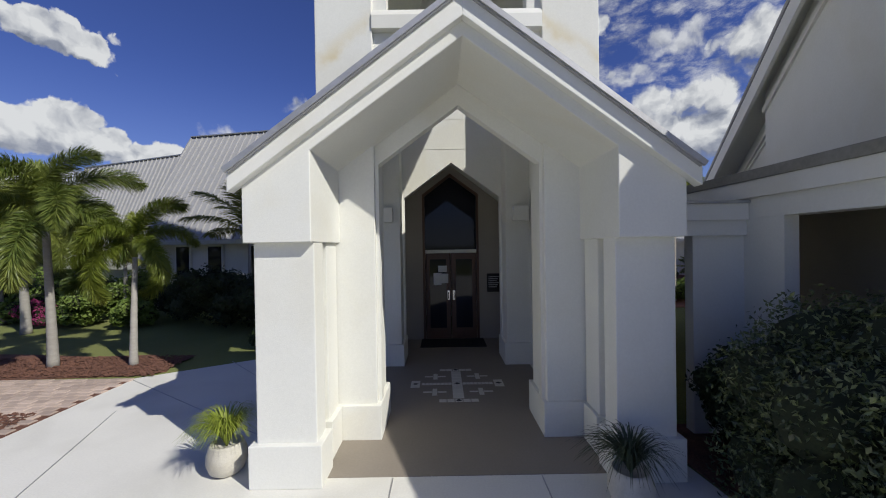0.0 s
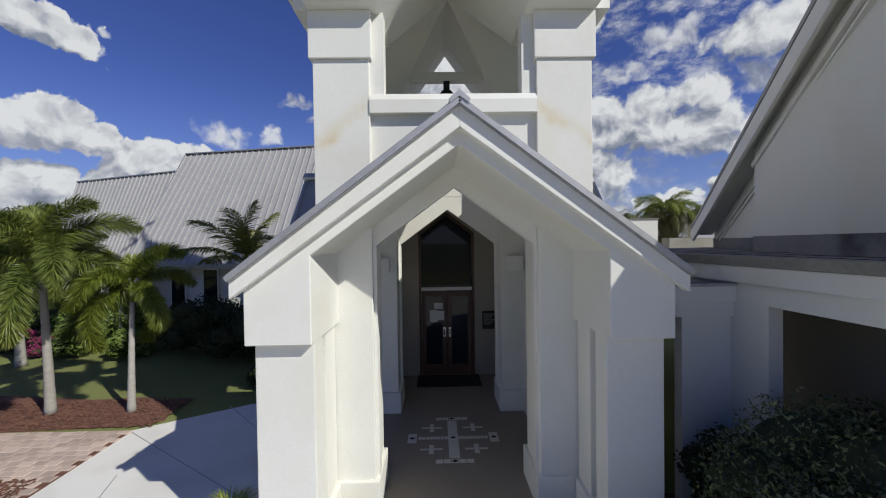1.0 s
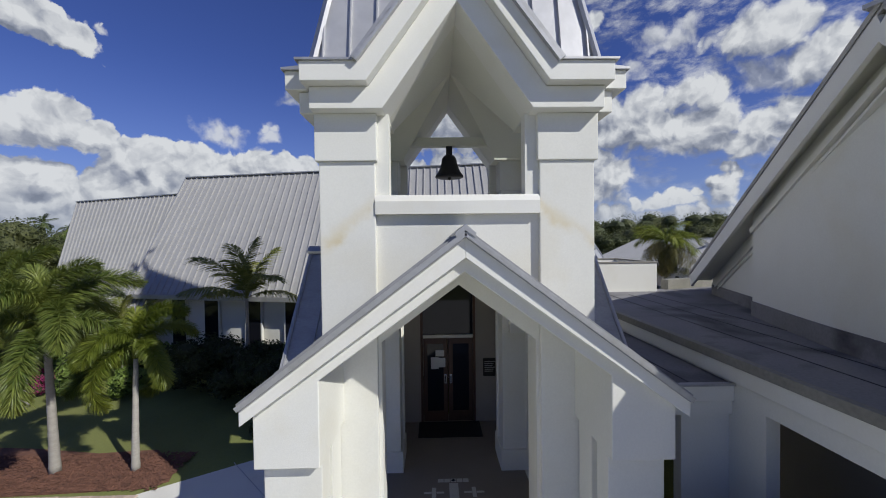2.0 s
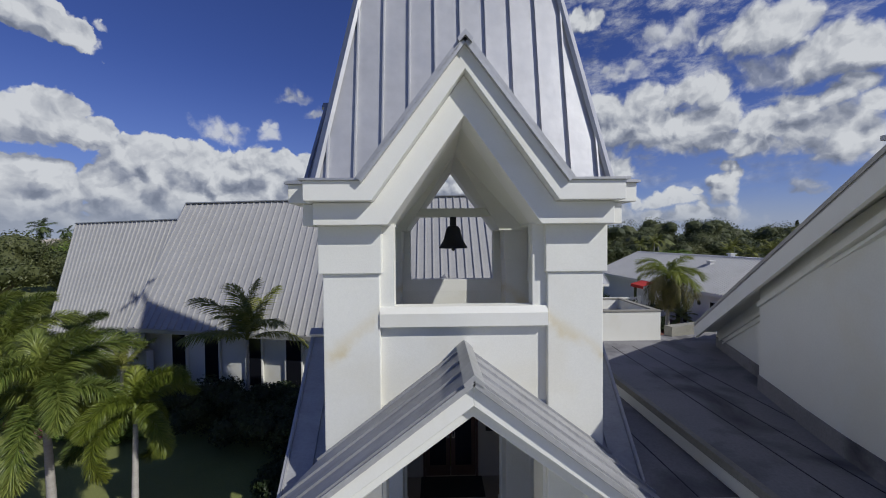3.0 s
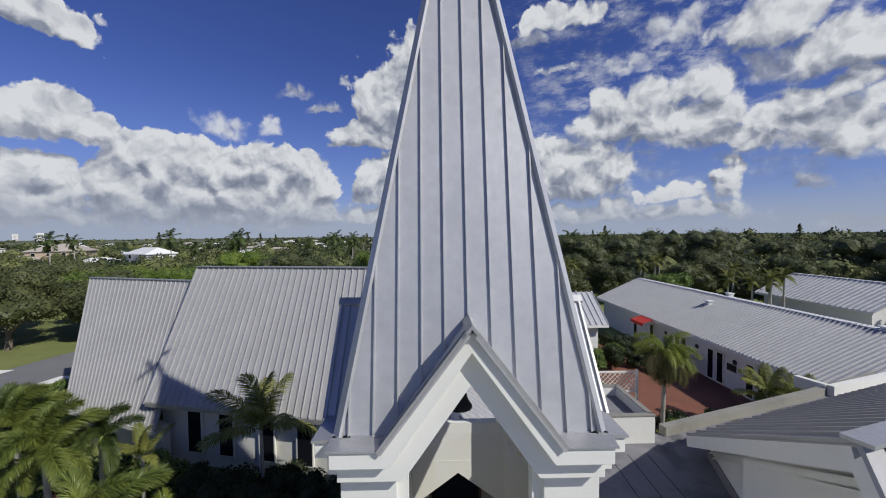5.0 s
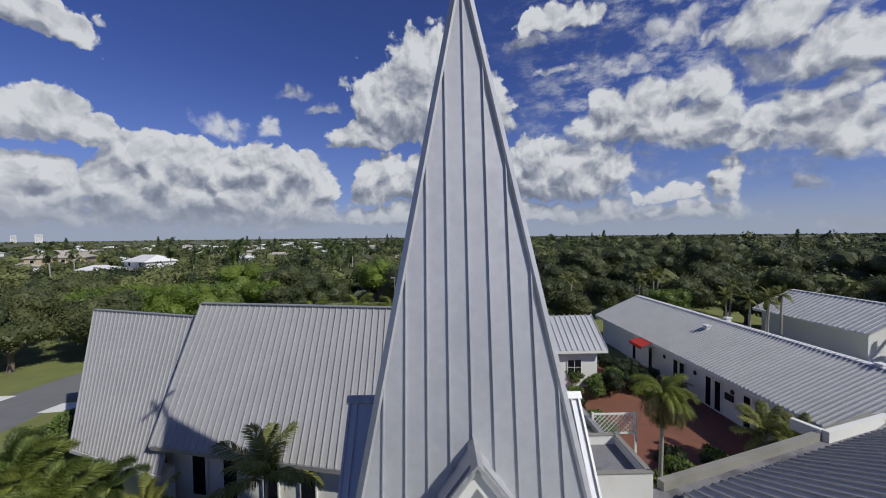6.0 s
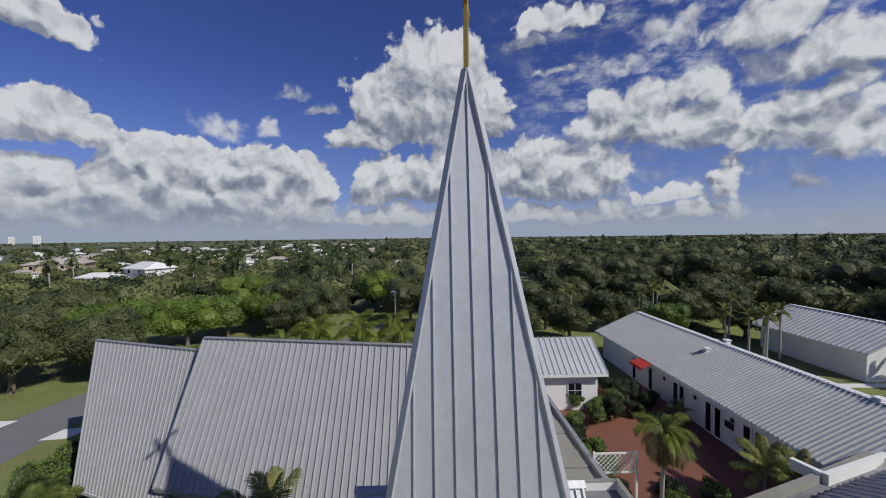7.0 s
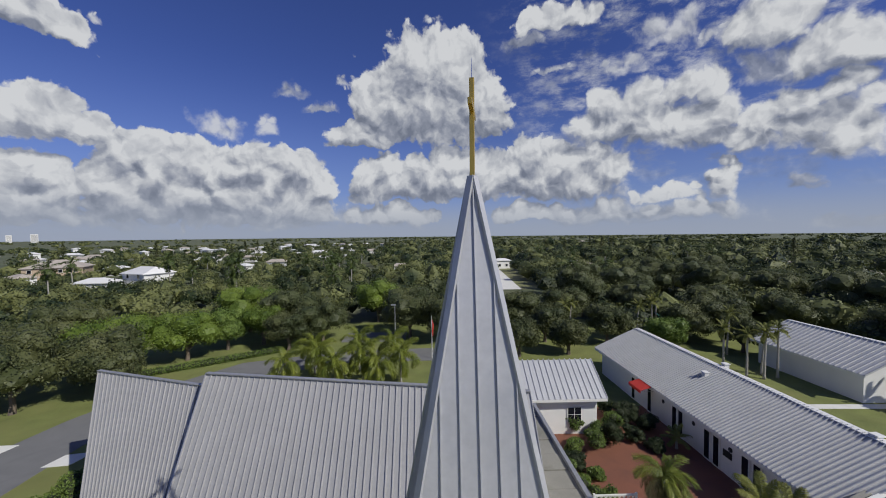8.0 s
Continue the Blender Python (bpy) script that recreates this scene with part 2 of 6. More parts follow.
def streaked(name, mat_args, rise, run, tint):
    """Stucco with the slanting rust-yellow streak that an old flashing left across the piers."""
    mat = material(name, *mat_args)
    nt = mat.node_tree
    N, L = nt.nodes, nt.links
    b = N["Principled BSDF"]
    was = b.inputs["Base Color"].links[0].from_socket
    geo = N.new("ShaderNodeNewGeometry")
    sp = N.new("ShaderNodeSeparateXYZ")
    L.new(geo.outputs["Position"], sp.inputs[0])

    def m(op, a, b_=0.0, c=0.0):
        n = N.new("ShaderNodeMath")
        n.operation = op
        n.use_clamp = False
        for sock, v in zip(n.inputs, (a, b_, c)):
            if isinstance(v, (int, float)):
                sock.default_value = v
            else:
                L.new(v, sock)
        return n.outputs[0]

    no = N.new("ShaderNodeTexNoise")
    no.inputs["Scale"].default_value, no.inputs["Detail"].default_value = 3.0, 6
    L.new(geo.outputs["Position"], no.inputs["Vector"])
    band = m("ADD", m("ADD", sp.outputs[2], m("MULTIPLY", m("ABSOLUTE", sp.outputs[0]), run)), m("MULTIPLY_ADD", no.outputs["Fac"], 0.5, -rise - 0.25))
    w = m("MULTIPLY", m("EXPONENT", m("MULTIPLY", m("MULTIPLY", band, band), -90.0)), m("MULTIPLY", m("SUBTRACT", no.outputs["Fac"], 0.28), 1.5))
    mx = N.new("ShaderNodeMix")
    mx.data_type = "RGBA"
    mx.clamp_factor = True
    L.new(w, mx.inputs[0])
    L.new(was, mx.inputs[6])
    mx.inputs[7].default_value = (*tint, 1)
    L.new(mx.outputs[2], b.inputs["Base Color"])
    return mat


M["pier_stucco"] = streaked("streaked_pier_stucco", ((0.725, 0.72, 0.66), 0.85, 0, 0.045, 1.2, 40, 0.10, 90, (0.63, 0.57, 0.40), 0.75, 0.30), STREAK[0], STREAK[1], (0.60, 0.48, 0.22))
M["trim"] = material("white_painted_trim", (0.745, 0.738, 0.68), 0.6, 0, 0.03, 2.0, 60, 0.04, 120, stain=(0.62, 0.58, 0.44), stain_scale=1.1, stain_amount=0.3)
M["soffit"] = material("cream_soffit", (0.71, 0.705, 0.62), 0.85, 0, 0.03, 1.5, 50, 0.08, 90)
M["metal"] = material("galvalume_roof", (0.49, 0.49, 0.495), 0.5, 0.4, 0.09, 0.9, 7.0, 0.5, 2.0, stain=(0.40, 0.41, 0.44), stain_scale=1.6, stain_amount=0.45)
M["nave_metal"] = material("weathered_metal_roof", (0.385, 0.38, 0.37), 0.68, 0.15, 0.08, 0.8, 9.0, 0.04, 3.0, stain=(0.33, 0.325, 0.31), stain_scale=2.4, stain_amount=0.3)
M["hall_metal"] = material("bright_metal_roof", (0.50, 0.50, 0.495), 0.45, 0.25, 0.08, 0.8, 9.0, 0.04, 3.0)
M["porch_metal"] = material("weathered_porch_roof", (0.36, 0.36, 0.365), 0.6, 0.3, 0.14, 2.2, 22.0, 0.06, 6.0, stain=(0.22, 0.22, 0.22), stain_scale=2.6, stain_amount=0.4, stretch=(1, 3, 1))
M["cap_metal"] = material("grey_metal_flashing", (0.46, 0.46, 0.46), 0.5, 0.6, 0.12, 2.0, 14.0, 0.05, 8.0, stain=(0.26, 0.25, 0.22), stain_scale=2.0, stain_amount=0.4)
M["membrane"] = material("grey_roof_membrane", (0.21, 0.205, 0.21), 0.9, 0, 0.18, 0.9, 25, 0.2, 40, stain=(0.03, 0.03, 0.034), stain_scale=0.75, stain_amount=0.9)
M["old_roof"] = material("stained_gravel_roof", (0.25, 0.24, 0.205), 0.95, 0, 0.2, 0.7, 20, 0.25, 30, stain=(0.16, 0.155, 0.12), stain_scale=0.6, stain_amount=0.7)
M["concrete"] = material("pale_concrete", (0.70, 0.685, 0.625), 0.9, 0, 0.07, 1.0, 50, 0.12, 70, stain=(0.50, 0.48, 0.42), stain_scale=0.8, stain_amount=0.4)
M["floor_tile"] = material("tan_floor_tile", (0.24, 0.207, 0.168), 0.6, 0, 0.08, 1.5, 40, 0.05, 60, per_object=0.05)
M["inlay"] = material("pale_stone_inlay", (0.62, 0.60, 0.54), 0.55, 0, 0.06, 4, 60, 0.04, 80)
M["grass"] = material("lawn", (0.165, 0.188, 0.052), 0.95, 0, 0.35, 0.5, 30, 0.5, 60, stain=(0.19, 0.19, 0.06), stain_scale=0.18, stain_amount=0.7)
M["land"] = material("far_land", (0.085, 0.10, 0.045), 0.95, 0, 0.4, 0.05, 0.6, 0.4, 1.2, stain=(0.20, 0.19, 0.11), stain_scale=0.03, stain_amount=0.7)
M["verge"] = material("dry_verge", (0.21, 0.205, 0.09), 0.95, 0, 0.3, 0.15, 3, 0.3, 6, stain=(0.13, 0.16, 0.05), stain_scale=0.08, stain_amount=0.7)
M["mulch"] = material("red_brown_mulch", (0.14, 0.065, 0.042), 0.95, 0, 0.5, 6, 60, 0.8, 50)
M["paver"] = material("tumbled_paver", (0.44, 0.345, 0.285), 0.9, 0, 0.12, 2, 40, 0.2, 60, per_object=0.22)
M["terracotta"] = material("terracotta_paving", (0.20, 0.078, 0.045), 0.85, 0, 0.14, 0.8, 20, 0.1, 30, stain=(0.14, 0.062, 0.042), stain_scale=0.7, stain_amount=0.5)
M["asphalt"] = material("grey_asphalt", (0.17, 0.17, 0.165), 0.95, 0, 0.12, 0.6, 30, 0.2, 50, stain=(0.11, 0.11, 0.11), stain_scale=0.35, stain_amount=0.6)
M["gold"] = material("gilded_metal", (0.62, 0.42, 0.09), 0.38, 0.85, 0.1, 4, 40, 0.05, 30)
M["iron"] = material("black_iron", (0.018, 0.018, 0.019), 0.5, 0.3, 0.2, 6, 50, 0.1, 60)
M["wood"] = material("brown_door_wood", (0.085, 0.04, 0.022), 0.45, 0, 0.2, 3, 50, 0.06, 60, stretch=(6, 6, 0.6))
M["glass"] = plain_glass("dark_glass", (0.012, 0.013, 0.018))
M["chrome"] = material("polished_metal", (0.75, 0.74, 0.72), 0.22, 1.0, 0.04, 5, 50, 0.0)
M["paper"] = material("posted_paper", (0.72, 0.72, 0.70), 0.8, 0, 0.06, 12, 60, 0.0)
M["mat"] = material("black_doormat", (0.016, 0.015, 0.015), 0.98, 0, 0.3, 10, 120, 0.5, 150)
M["pot"] = material("pale_cast_pot", (0.56, 0.53, 0.45), 0.85, 0, 0.12, 6, 60, 0.2, 70, stain=(0.36, 0.32, 0.24), stain_scale=3, stain_amount=0.5)
M["bark"] = material("grey_palm_bark", (0.34, 0.32, 0.28), 0.9, 0, 0.18, 4, 30, 0.5, 22, stretch=(1, 1, 4))
M["tree_bark"] = material("brown_bark", (0.15, 0.12, 0.09), 0.95, 0, 0.25, 3, 30, 0.6, 20)
# beige paint, set darker to carry the shade of porch and covered-way recesses
M["beige"] = material("shaded_beige_paint", (0.33, 0.30, 0.255), 0.85, 0, 0.05, 1.5, 50, 0.08, 90)
M["plaque"] = material("dark_bronze_plaque", (0.02, 0.018, 0.016), 0.5, 0.4, 0.1, 5, 40, 0.0)
M["red"] = material("red_canvas", (0.50, 0.035, 0.022), 0.8, 0, 0.08, 3, 60, 0.1, 80)
M["teal"] = material("teal_shade_cloth", (0.12, 0.42, 0.33), 0.8, 0, 0.08, 3, 60, 0.1, 80)
M["white_wall"] = material("white_house_wall", (0.72, 0.71, 0.67), 0.85, 0, 0.06, 0.8, 20, 0.1, 40)
M["tan_wall"] = material("tan_house_wall", (0.47, 0.36, 0.25), 0.85, 0, 0.06, 0.8, 20, 0.1, 40)
M["tile_roof"] = material("pale_tile_roof", (0.42, 0.37, 0.31), 0.85, 0, 0.12, 0.7, 8, 0.3, 6)
M["white_roof"] = material("white_roof", (0.70, 0.69, 0.66), 0.7, 0, 0.05, 0.6, 9, 0.1, 6)
M["palm"] = leafy("palm_leaflets", (0.09, 0.135, 0.028), (0.29, 0.325, 0.075), 0.4, 0.34)
M["palm_bright"] = leafy("bright_palm_leaflets", (0.11, 0.15, 0.02), (0.30, 0.33, 0.055), 0.4, 0.34)
M["palm_dry"] = leafy("dry_palm_leaflets", (0.10, 0.115, 0.03), (0.30, 0.255, 0.115), 0.6, 0.3)
M["palm_pale"] = leafy("yellow_green_leaflets", (0.11, 0.135, 0.025), (0.30, 0.30, 0.075), 0.5, 0.3)
M["palm_dark"] = leafy("dark_palm_leaflets", (0.045, 0.072, 0.018), (0.115, 0.15, 0.04), 0.4, 0.25)
M["pot_grass"] = leafy("bright_pot_leaves", (0.20, 0.26, 0.03), (0.42, 0.46, 0.08), 0.4, 0.3)
M["pot_dark"] = leafy("dark_pot_leaves", (0.03, 0.045, 0.02), (0.07, 0.09, 0.04), 0.45, 0.2)
M["hedge"] = leafy("glossy_hedge_leaves", (0.035, 0.055, 0.016), (0.27, 0.31, 0.11), 0.28, 0.28, 4.0, (-0.4, 0.5), 0.8)
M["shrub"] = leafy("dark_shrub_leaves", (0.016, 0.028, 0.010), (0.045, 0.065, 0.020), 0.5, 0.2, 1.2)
M["bush"] = leafy("garden_bush_leaves", (0.085, 0.14, 0.025), (0.20, 0.27, 0.06), 0.5, 0.25, 0.8)
M["oak"] = leafy("oak_leaves", (0.050, 0.066, 0.024), (0.135, 0.145, 0.055), 0.55, 0.22, 0.25)
M["lime"] = leafy("bright_tree_leaves", (0.085, 0.135, 0.02), (0.22, 0.29, 0.05), 0.5, 0.3, 0.25)
M["woods"] = leafy("far_wood_leaves", (0.024, 0.040, 0.014), (0.19, 0.205, 0.072), 0.6, 0.2, 0.11, (-0.5, 0.75))
M["flower"] = leafy("magenta_flowers", (0.20, 0.02, 0.09), (0.36, 0.05, 0.16), 0.6, 0.25, 3.0)
M["orange"] = leafy("orange_flowers", (0.42, 0.09, 0.02), (0.55, 0.17, 0.03), 0.6, 0.25, 3.0)


# ---- building blocks ----
def finish(name, bm, mat, parent=None, smooth=False):
    bmesh.ops.recalc_face_normals(bm, faces=bm.faces[:])
    me = bpy.data.meshes.new(name)
    bm.to_mesh(me)
    bm.free()
    me.materials.append(mat)
    if smooth:
        for p in me.polygons:
            p.use_smooth = True
    ob = new(name, me)
    if parent:
        ob.parent = parent
        if parent.name in FIXED:
            ob.matrix_parent_inverse = parent.matrix_basis.inverted()
    return ob


def part(name, bm, mat, parent, label="", smooth=False):
    ob = finish(name, bm, mat, parent, smooth)
    if label:
        ob["label"] = label
    return ob


FIXED = set()      # things whose parts are given in the place's own coordinates


def thing(name, label, category, at=(0, 0, 0), rz=0, group="", kind="", fixed=False):
    e = new(name)
    e.matrix_basis = pose(*at, 0, 0, rz)
    if fixed:
        FIXED.add(e.name)
    e.empty_display_size = 0.2
    return tagged(e, label, category, group, kind)


def box(bm, x0, x1, y0, y1, z0, z1, bevel=0.0):
    vs = [bm.verts.new((x, y, z)) for z in (z0, z1) for x, y in ((x0, y0), (x1, y0), (x1, y1), (x0, y1))]
    fs = [bm.faces.new([vs[i] for i in f]) for f in ((3, 2, 1, 0), (4, 5, 6, 7), (0, 1, 5, 4), (1, 2, 6, 5), (2, 3, 7, 6), (3, 0, 4, 7))]
    if bevel:
        es = {e for f in fs for e in f.edges}
        bmesh.ops.bevel(bm, geom=list(es), offset=bevel, segments=2, affect="EDGES", profile=0.6)
    return bm


def boxed(*a, **k):
    return box(bmesh.new(), *a, **k)


def prism(poly, axis, a, b, bevel=0.0):
    """A polygon (concave is fine) drawn out from a to b. axis y: the polygon is (x, z); axis x: (y, z); axis z: (x, y)."""
    bm = bmesh.new()
    put = {"y": lambda p, d: (p[0], d, p[1]), "x": lambda p, d: (d, p[0], p[1]), "z": lambda p, d: (p[0], p[1], d)}[axis]
    n = len(poly)
    lo = [bm.verts.new(put(p, a)) for p in poly]
    hi = [bm.verts.new(put(p, b)) for p in poly]
    caps = [bm.faces.new(lo), bm.faces.new(hi[::-1])]
    for i in range(n):
        bm.faces.new((lo[i], hi[i], hi[(i + 1) % n], lo[(i + 1) % n]))
    if bevel:
        bmesh.ops.recalc_face_normals(bm, faces=bm.faces[:])
        bmesh.ops.bevel(bm, geom=[e for e in bm.edges], offset=bevel, segments=1, affect="EDGES")
        caps = [f for f in bm.faces if len(f.verts) > 4]
    bm.normal_update()
    bmesh.ops.triangulate(bm, faces=[f for f in bm.faces if len(f.verts) > 4])
    return bm


def slab(corners, thick):
    """A plate whose upper face has the given corners; it is thickened downwards along its normal."""
    bm = bmesh.new()
    cs = [Vector(c) for c in corners]
    nrm = (cs[1] - cs[0]).cross(cs[-1] - cs[0]).normalized()
    if nrm.z < 0:
        nrm = -nrm
    up = [bm.verts.new(c) for c in cs]
    lo = [bm.verts.new(c - nrm * thick) for c in cs]
    n = len(cs)
    bm.faces.new(up)
    bm.faces.new(lo[::-1])
    for i in range(n):
        bm.faces.new((up[i], lo[i], lo[(i + 1) % n], up[(i + 1) % n]))
    bm.normal_update()
    bmesh.ops.triangulate(bm, faces=[f for f in bm.faces if len(f.verts) > 4])
    return bm


def bar(a, b, w, h, up=(0, 0, 1)):
    """A bar from a to b, w wide and h high, its upper side along up."""
    a, b = Vector(a), Vector(b)
    d = (b - a).normalized()
    s = d.cross(Vector(up)).normalized()
    u = s.cross(d).normalized()
    bm = bmesh.new()
    vs = [bm.verts.new(p + s * (w / 2 * i) + u * (h / 2 * j)) for p in (a, b) for i, j in ((-1, -1), (1, -1), (1, 1), (-1, 1))]
    for f in ((3, 2, 1, 0), (4, 5, 6, 7), (0, 1, 5, 4), (1, 2, 6, 5), (2, 3, 7, 6), (3, 0, 4, 7)):
        bm.faces.new([vs[i] for i in f])
    return bm


def tube(points, radii, sides=8):
    bm = bmesh.new()
    rings = []
    pts = [Vector(p) for p in points]
    for i, p in enumerate(pts):
        d = (pts[min(i + 1, len(pts) - 1)] - pts[max(i - 1, 0)]).normalized()
        s = d.cross(Vector((0.31, 0.95, 0.05))).normalized()
        u = s.cross(d)
        rings.append([bm.verts.new(p + (s * math.cos(a) + u * math.sin(a)) * radii[i]) for a in (2 * math.pi * k / sides for k in range(sides))])
    for r0, r1 in zip(rings, rings[1:]):
        for k in range(sides):
            bm.faces.new((r0[k], r0[(k + 1) % sides], r1[(k + 1) % sides], r1[k]))
    bm.faces.new(rings[0][::-1])
    bm.faces.new(rings[-1])
    return bm


def lathe(profile, sides=20, at=(0, 0, 0)):
    """A turned form from (radius, height) pairs."""
    bm = bmesh.new()
    rings = [[bm.verts.new((at[0] + r * math.cos(2 * math.pi * k / sides), at[1] + r * math.sin(2 * math.pi * k / sides), at[2] + z)) for k in range(sides)] for r, z in profile]
    for r0, r1 in zip(rings, rings[1:]):
        for k in range(sides):
            bm.faces.new((r0[k], r0[(k + 1) % sides], r1[(k + 1) % sides], r1[k]))
    bm.faces.new(rings[0][::-1])
    bm.faces.new(rings[-1])
    return bm


def lerp(a, b, t):
    return Vector(a) * (1 - t) + Vector(b) * t


def metal_slope(parent, r0, r1, e0, e1, mat, seams, name="roof", thick=0.06, w=0.035, h=0.05, label=""):
    """One roof slope: ridge r0 to r1, eave e0 to e1, with standing seams down it."""
    bm = bmesh.new()
    rows = [[bm.verts.new(lerp(r0, r1, i / seams) - Vector((0, 0, d))) for i in range(seams + 1)] for d in (0, thick)]
    feet = [[bm.verts.new(lerp(e0, e1, i / seams) - Vector((0, 0, d))) for i in range(seams + 1)] for d in (0, thick)]
    for i in range(seams):
        bm.faces.new((rows[0][i], feet[0][i], feet[0][i + 1], rows[0][i + 1]))
        bm.faces.new((rows[1][i + 1], feet[1][i + 1], feet[1][i], rows[1][i]))
        bm.faces.new((feet[0][i], feet[1][i], feet[1][i + 1], feet[0][i + 1]))
        bm.faces.new((rows[0][i + 1], rows[1][i + 1], rows[1][i], rows[0][i]))
    for i in (0, seams):
        bm.faces.new((rows[0][i], rows[1][i], feet[1][i], feet[0][i]))
    bmesh.ops.recalc_face_normals(bm, faces=bm.faces[:])
    ob = part(name, bm, mat, parent, label)
    nrm = (Vector(r1) - Vector(r0)).cross(Vector(e0) - Vector(r0)).normalized()
    if nrm.z < 0:
        nrm = -nrm
    for i in range(seams + 1):
        t = i / seams
        part("standing_seam", bar(lerp(r0, r1, t) + nrm * h / 2, lerp(e0, e1, t) + nrm * h / 2, w, h, nrm), mat, ob)
    return ob


# ---- ground ----
def ground_sheet():
    bm = bmesh.new()
    n = 48
    ring = [0.0, 12, 30, 60, 120, 250, 500, 1000, 2000, 4200]
    c = bm.verts.new((0, 10, -0.02))
    prev = None
    for r in ring[1:]:
        cur = [bm.verts.new((r * math.cos(2 * math.pi * k / n), 10 + r * math.sin(2 * math.pi * k / n), -0.02)) for k in range(n)]
        for k in range(n):
            if prev is None:
                bm.faces.new((c, cur[k], cur[(k + 1) % n]))
            else:
                bm.faces.new((prev[k], cur[k], cur[(k + 1) % n], prev[(k + 1) % n]))
        prev = cur
    return tagged(finish("ground", bm, M["land"]), "flat green land reaching to the horizon", "ground", kind="structure")


def flat(name, poly, z, mat, label, category, thick=0.1, kind="structure"):
    ob = finish(name, prism(poly, "z", z - thick, z), mat)
    return tagged(ob, label, category, kind=kind)


ground_sheet()
flat("lawn", [(-60, -30), (60, -30), (60, 60), (-60, 60)], -0.006, M["grass"], "mown green lawn around the church buildings", "lawn", 0.01)
# pale concrete forecourt and the walk to the portico
flat("pavement", [(-3.6, -14), (14, -14), (14, -2.5), (2.4, -0.6), (2.25, 0.75), (2.2, 6), (-2.15, 6), (-2.15, 4.6), (-4.2, 4.3), (-5.9, 3.25), (-5.8, 1.1), (-7.0, -1.8)], 0.0, M["concrete"], "pale concrete walk with sawn joints", "pavement", 0.12)


# ---- the bell tower ----
TY = 2.71
APEX = 16.12
tower = thing("bell_tower", "white stucco bell tower with a metal spire and gabled porches", "tower", (0, TY, 0))


def turned(bm, k):
    bmesh.ops.rotate(bm, verts=bm.verts[:], cent=(0, 0, 0), matrix=Matrix.Rotation(k * math.pi / 2, 3, "Z"))
    return bm


def tower_side(k):
    """One of the tower's four sides, drawn facing -y and then turned."""
    P = lambda name, bm, mat, parent=tower, label="": part(name, turned(bm, k), mat, parent, label)
    # wall between the piers with its pointed archway
    arch = [(-1.03, 0), (-0.99, 0), (-0.99, 3.34), (0, 4.06), (0.99, 3.34), (0.99, 0), (1.03, 0), (1.03, 5.0), (-1.03, 5.0)]
    wall = P("arch_wall", prism(arch, "y", -1.64, -1.50), M["stucco"])
    P("joint", boxed(-1.0, 1.0, -1.502, -1.494, 4.338, 4.346), M["soffit"], wall)
    P("sill", prism([(-1.74, 4.96), (-1.74, 5.12), (-1.70, 5.2), (-1.495, 5.2), (-1.495, 4.96)], "x", -1.03, 1.03), M["trim"], label="white projecting belfry sill")
    for s in (-1, 1):
        P("jamb", boxed(*sorted((s * 0.86, s * 1.03)), -1.66, -1.46, 5.2, 6.22), M["stucco"])
        if k % 2:
            P("inner_jamb", boxed(*sorted((s * 0.60, s * 0.86)), -1.62, -1.50, 5.2, 6.75), M["soffit"])
    # stepped gable band round the belfry opening
    lower = [(-1.76, 6.2), (-0.9, 6.2), (0, 7.46), (0.9, 6.2), (1.76, 6.2), (1.76, 6.46), (1.06, 6.46), (0, 7.92), (-1.06, 6.46), (-1.76, 6.46)]
    P("lower_cornice", prism(lower, "y", -1.93, -1.42, 0.006), M["trim"], label="white stepped gable moulding")
    upper = [(-1.82, 6.465), (-1.06, 6.465), (0, 7.925), (1.06, 6.465), (1.82, 6.465), (1.82, 6.69), (1.14, 6.69), (0, 8.2), (-1.14, 6.69), (-1.82, 6.69)]
    P("upper_cornice", prism(upper, "y", -2.08, -1.5, 0.006), M["trim"], label="white stepped gable fascia")
    for s in (-1, 1):
        flash = P("cornice_flashing", prism([(-2.11, 6.69), (-2.11, 6.715), (-1.7, 6.76), (-1.7, 6.69)], "x", *sorted((s * 1.15, s * 1.86))), M["cap_metal"])
        # gable roof running back into the spire
        ob = P("gable_roof", slab([(0, -2.14, 8.25), (0, -0.9, 8.25), (s * 1.19, -0.9, 6.69), (s * 1.19, -2.14, 6.69)], 0.04), M["metal"])
        d = Vector((s * 1.19, 0, -1.56)).normalized()
        nrm = Vector((s * 1.56, 0, 1.19)).normalized()
        P("edge_seam", bar(Vector((0, -2.12, 8.25)) + nrm * 0.015, Vector((s * 1.19, -2.12, 6.69)) + nrm * 0.015, 0.04, 0.05, nrm), M["cap_metal"], ob)
        P("edge_seam", bar(Vector((0, -1.98, 8.25)) + nrm * 0.015, Vector((s * 1.19, -1.98, 6.69)) + nrm * 0.015, 0.02, 0.045, nrm), M["cap_metal"], ob)
    P("ridge_cap", prism([(-0.07, 8.17), (0, 8.245), (0.07, 8.17), (0.085, 8.21), (0, 8.31), (-0.085, 8.21)], "y", -2.18, -0.8), M["cap_metal"])
    # soffit of the belfry's cross vault
    for s in (-1, 1):
        P("vault", slab([(0, -1.52, 7.47), (s * 0.9, -1.52, 6.21), (s * 0.9, -0.9, 6.21), (0, 0, 7.47)], -0.03), M["soffit"])
    P("vault_corner", boxed(0.88, 1.42, -1.42, -0.88, 6.2, 6.23), M["soffit"])
    # gabled porch on this side
    reach = -2.71 if k == 0 else -2.28
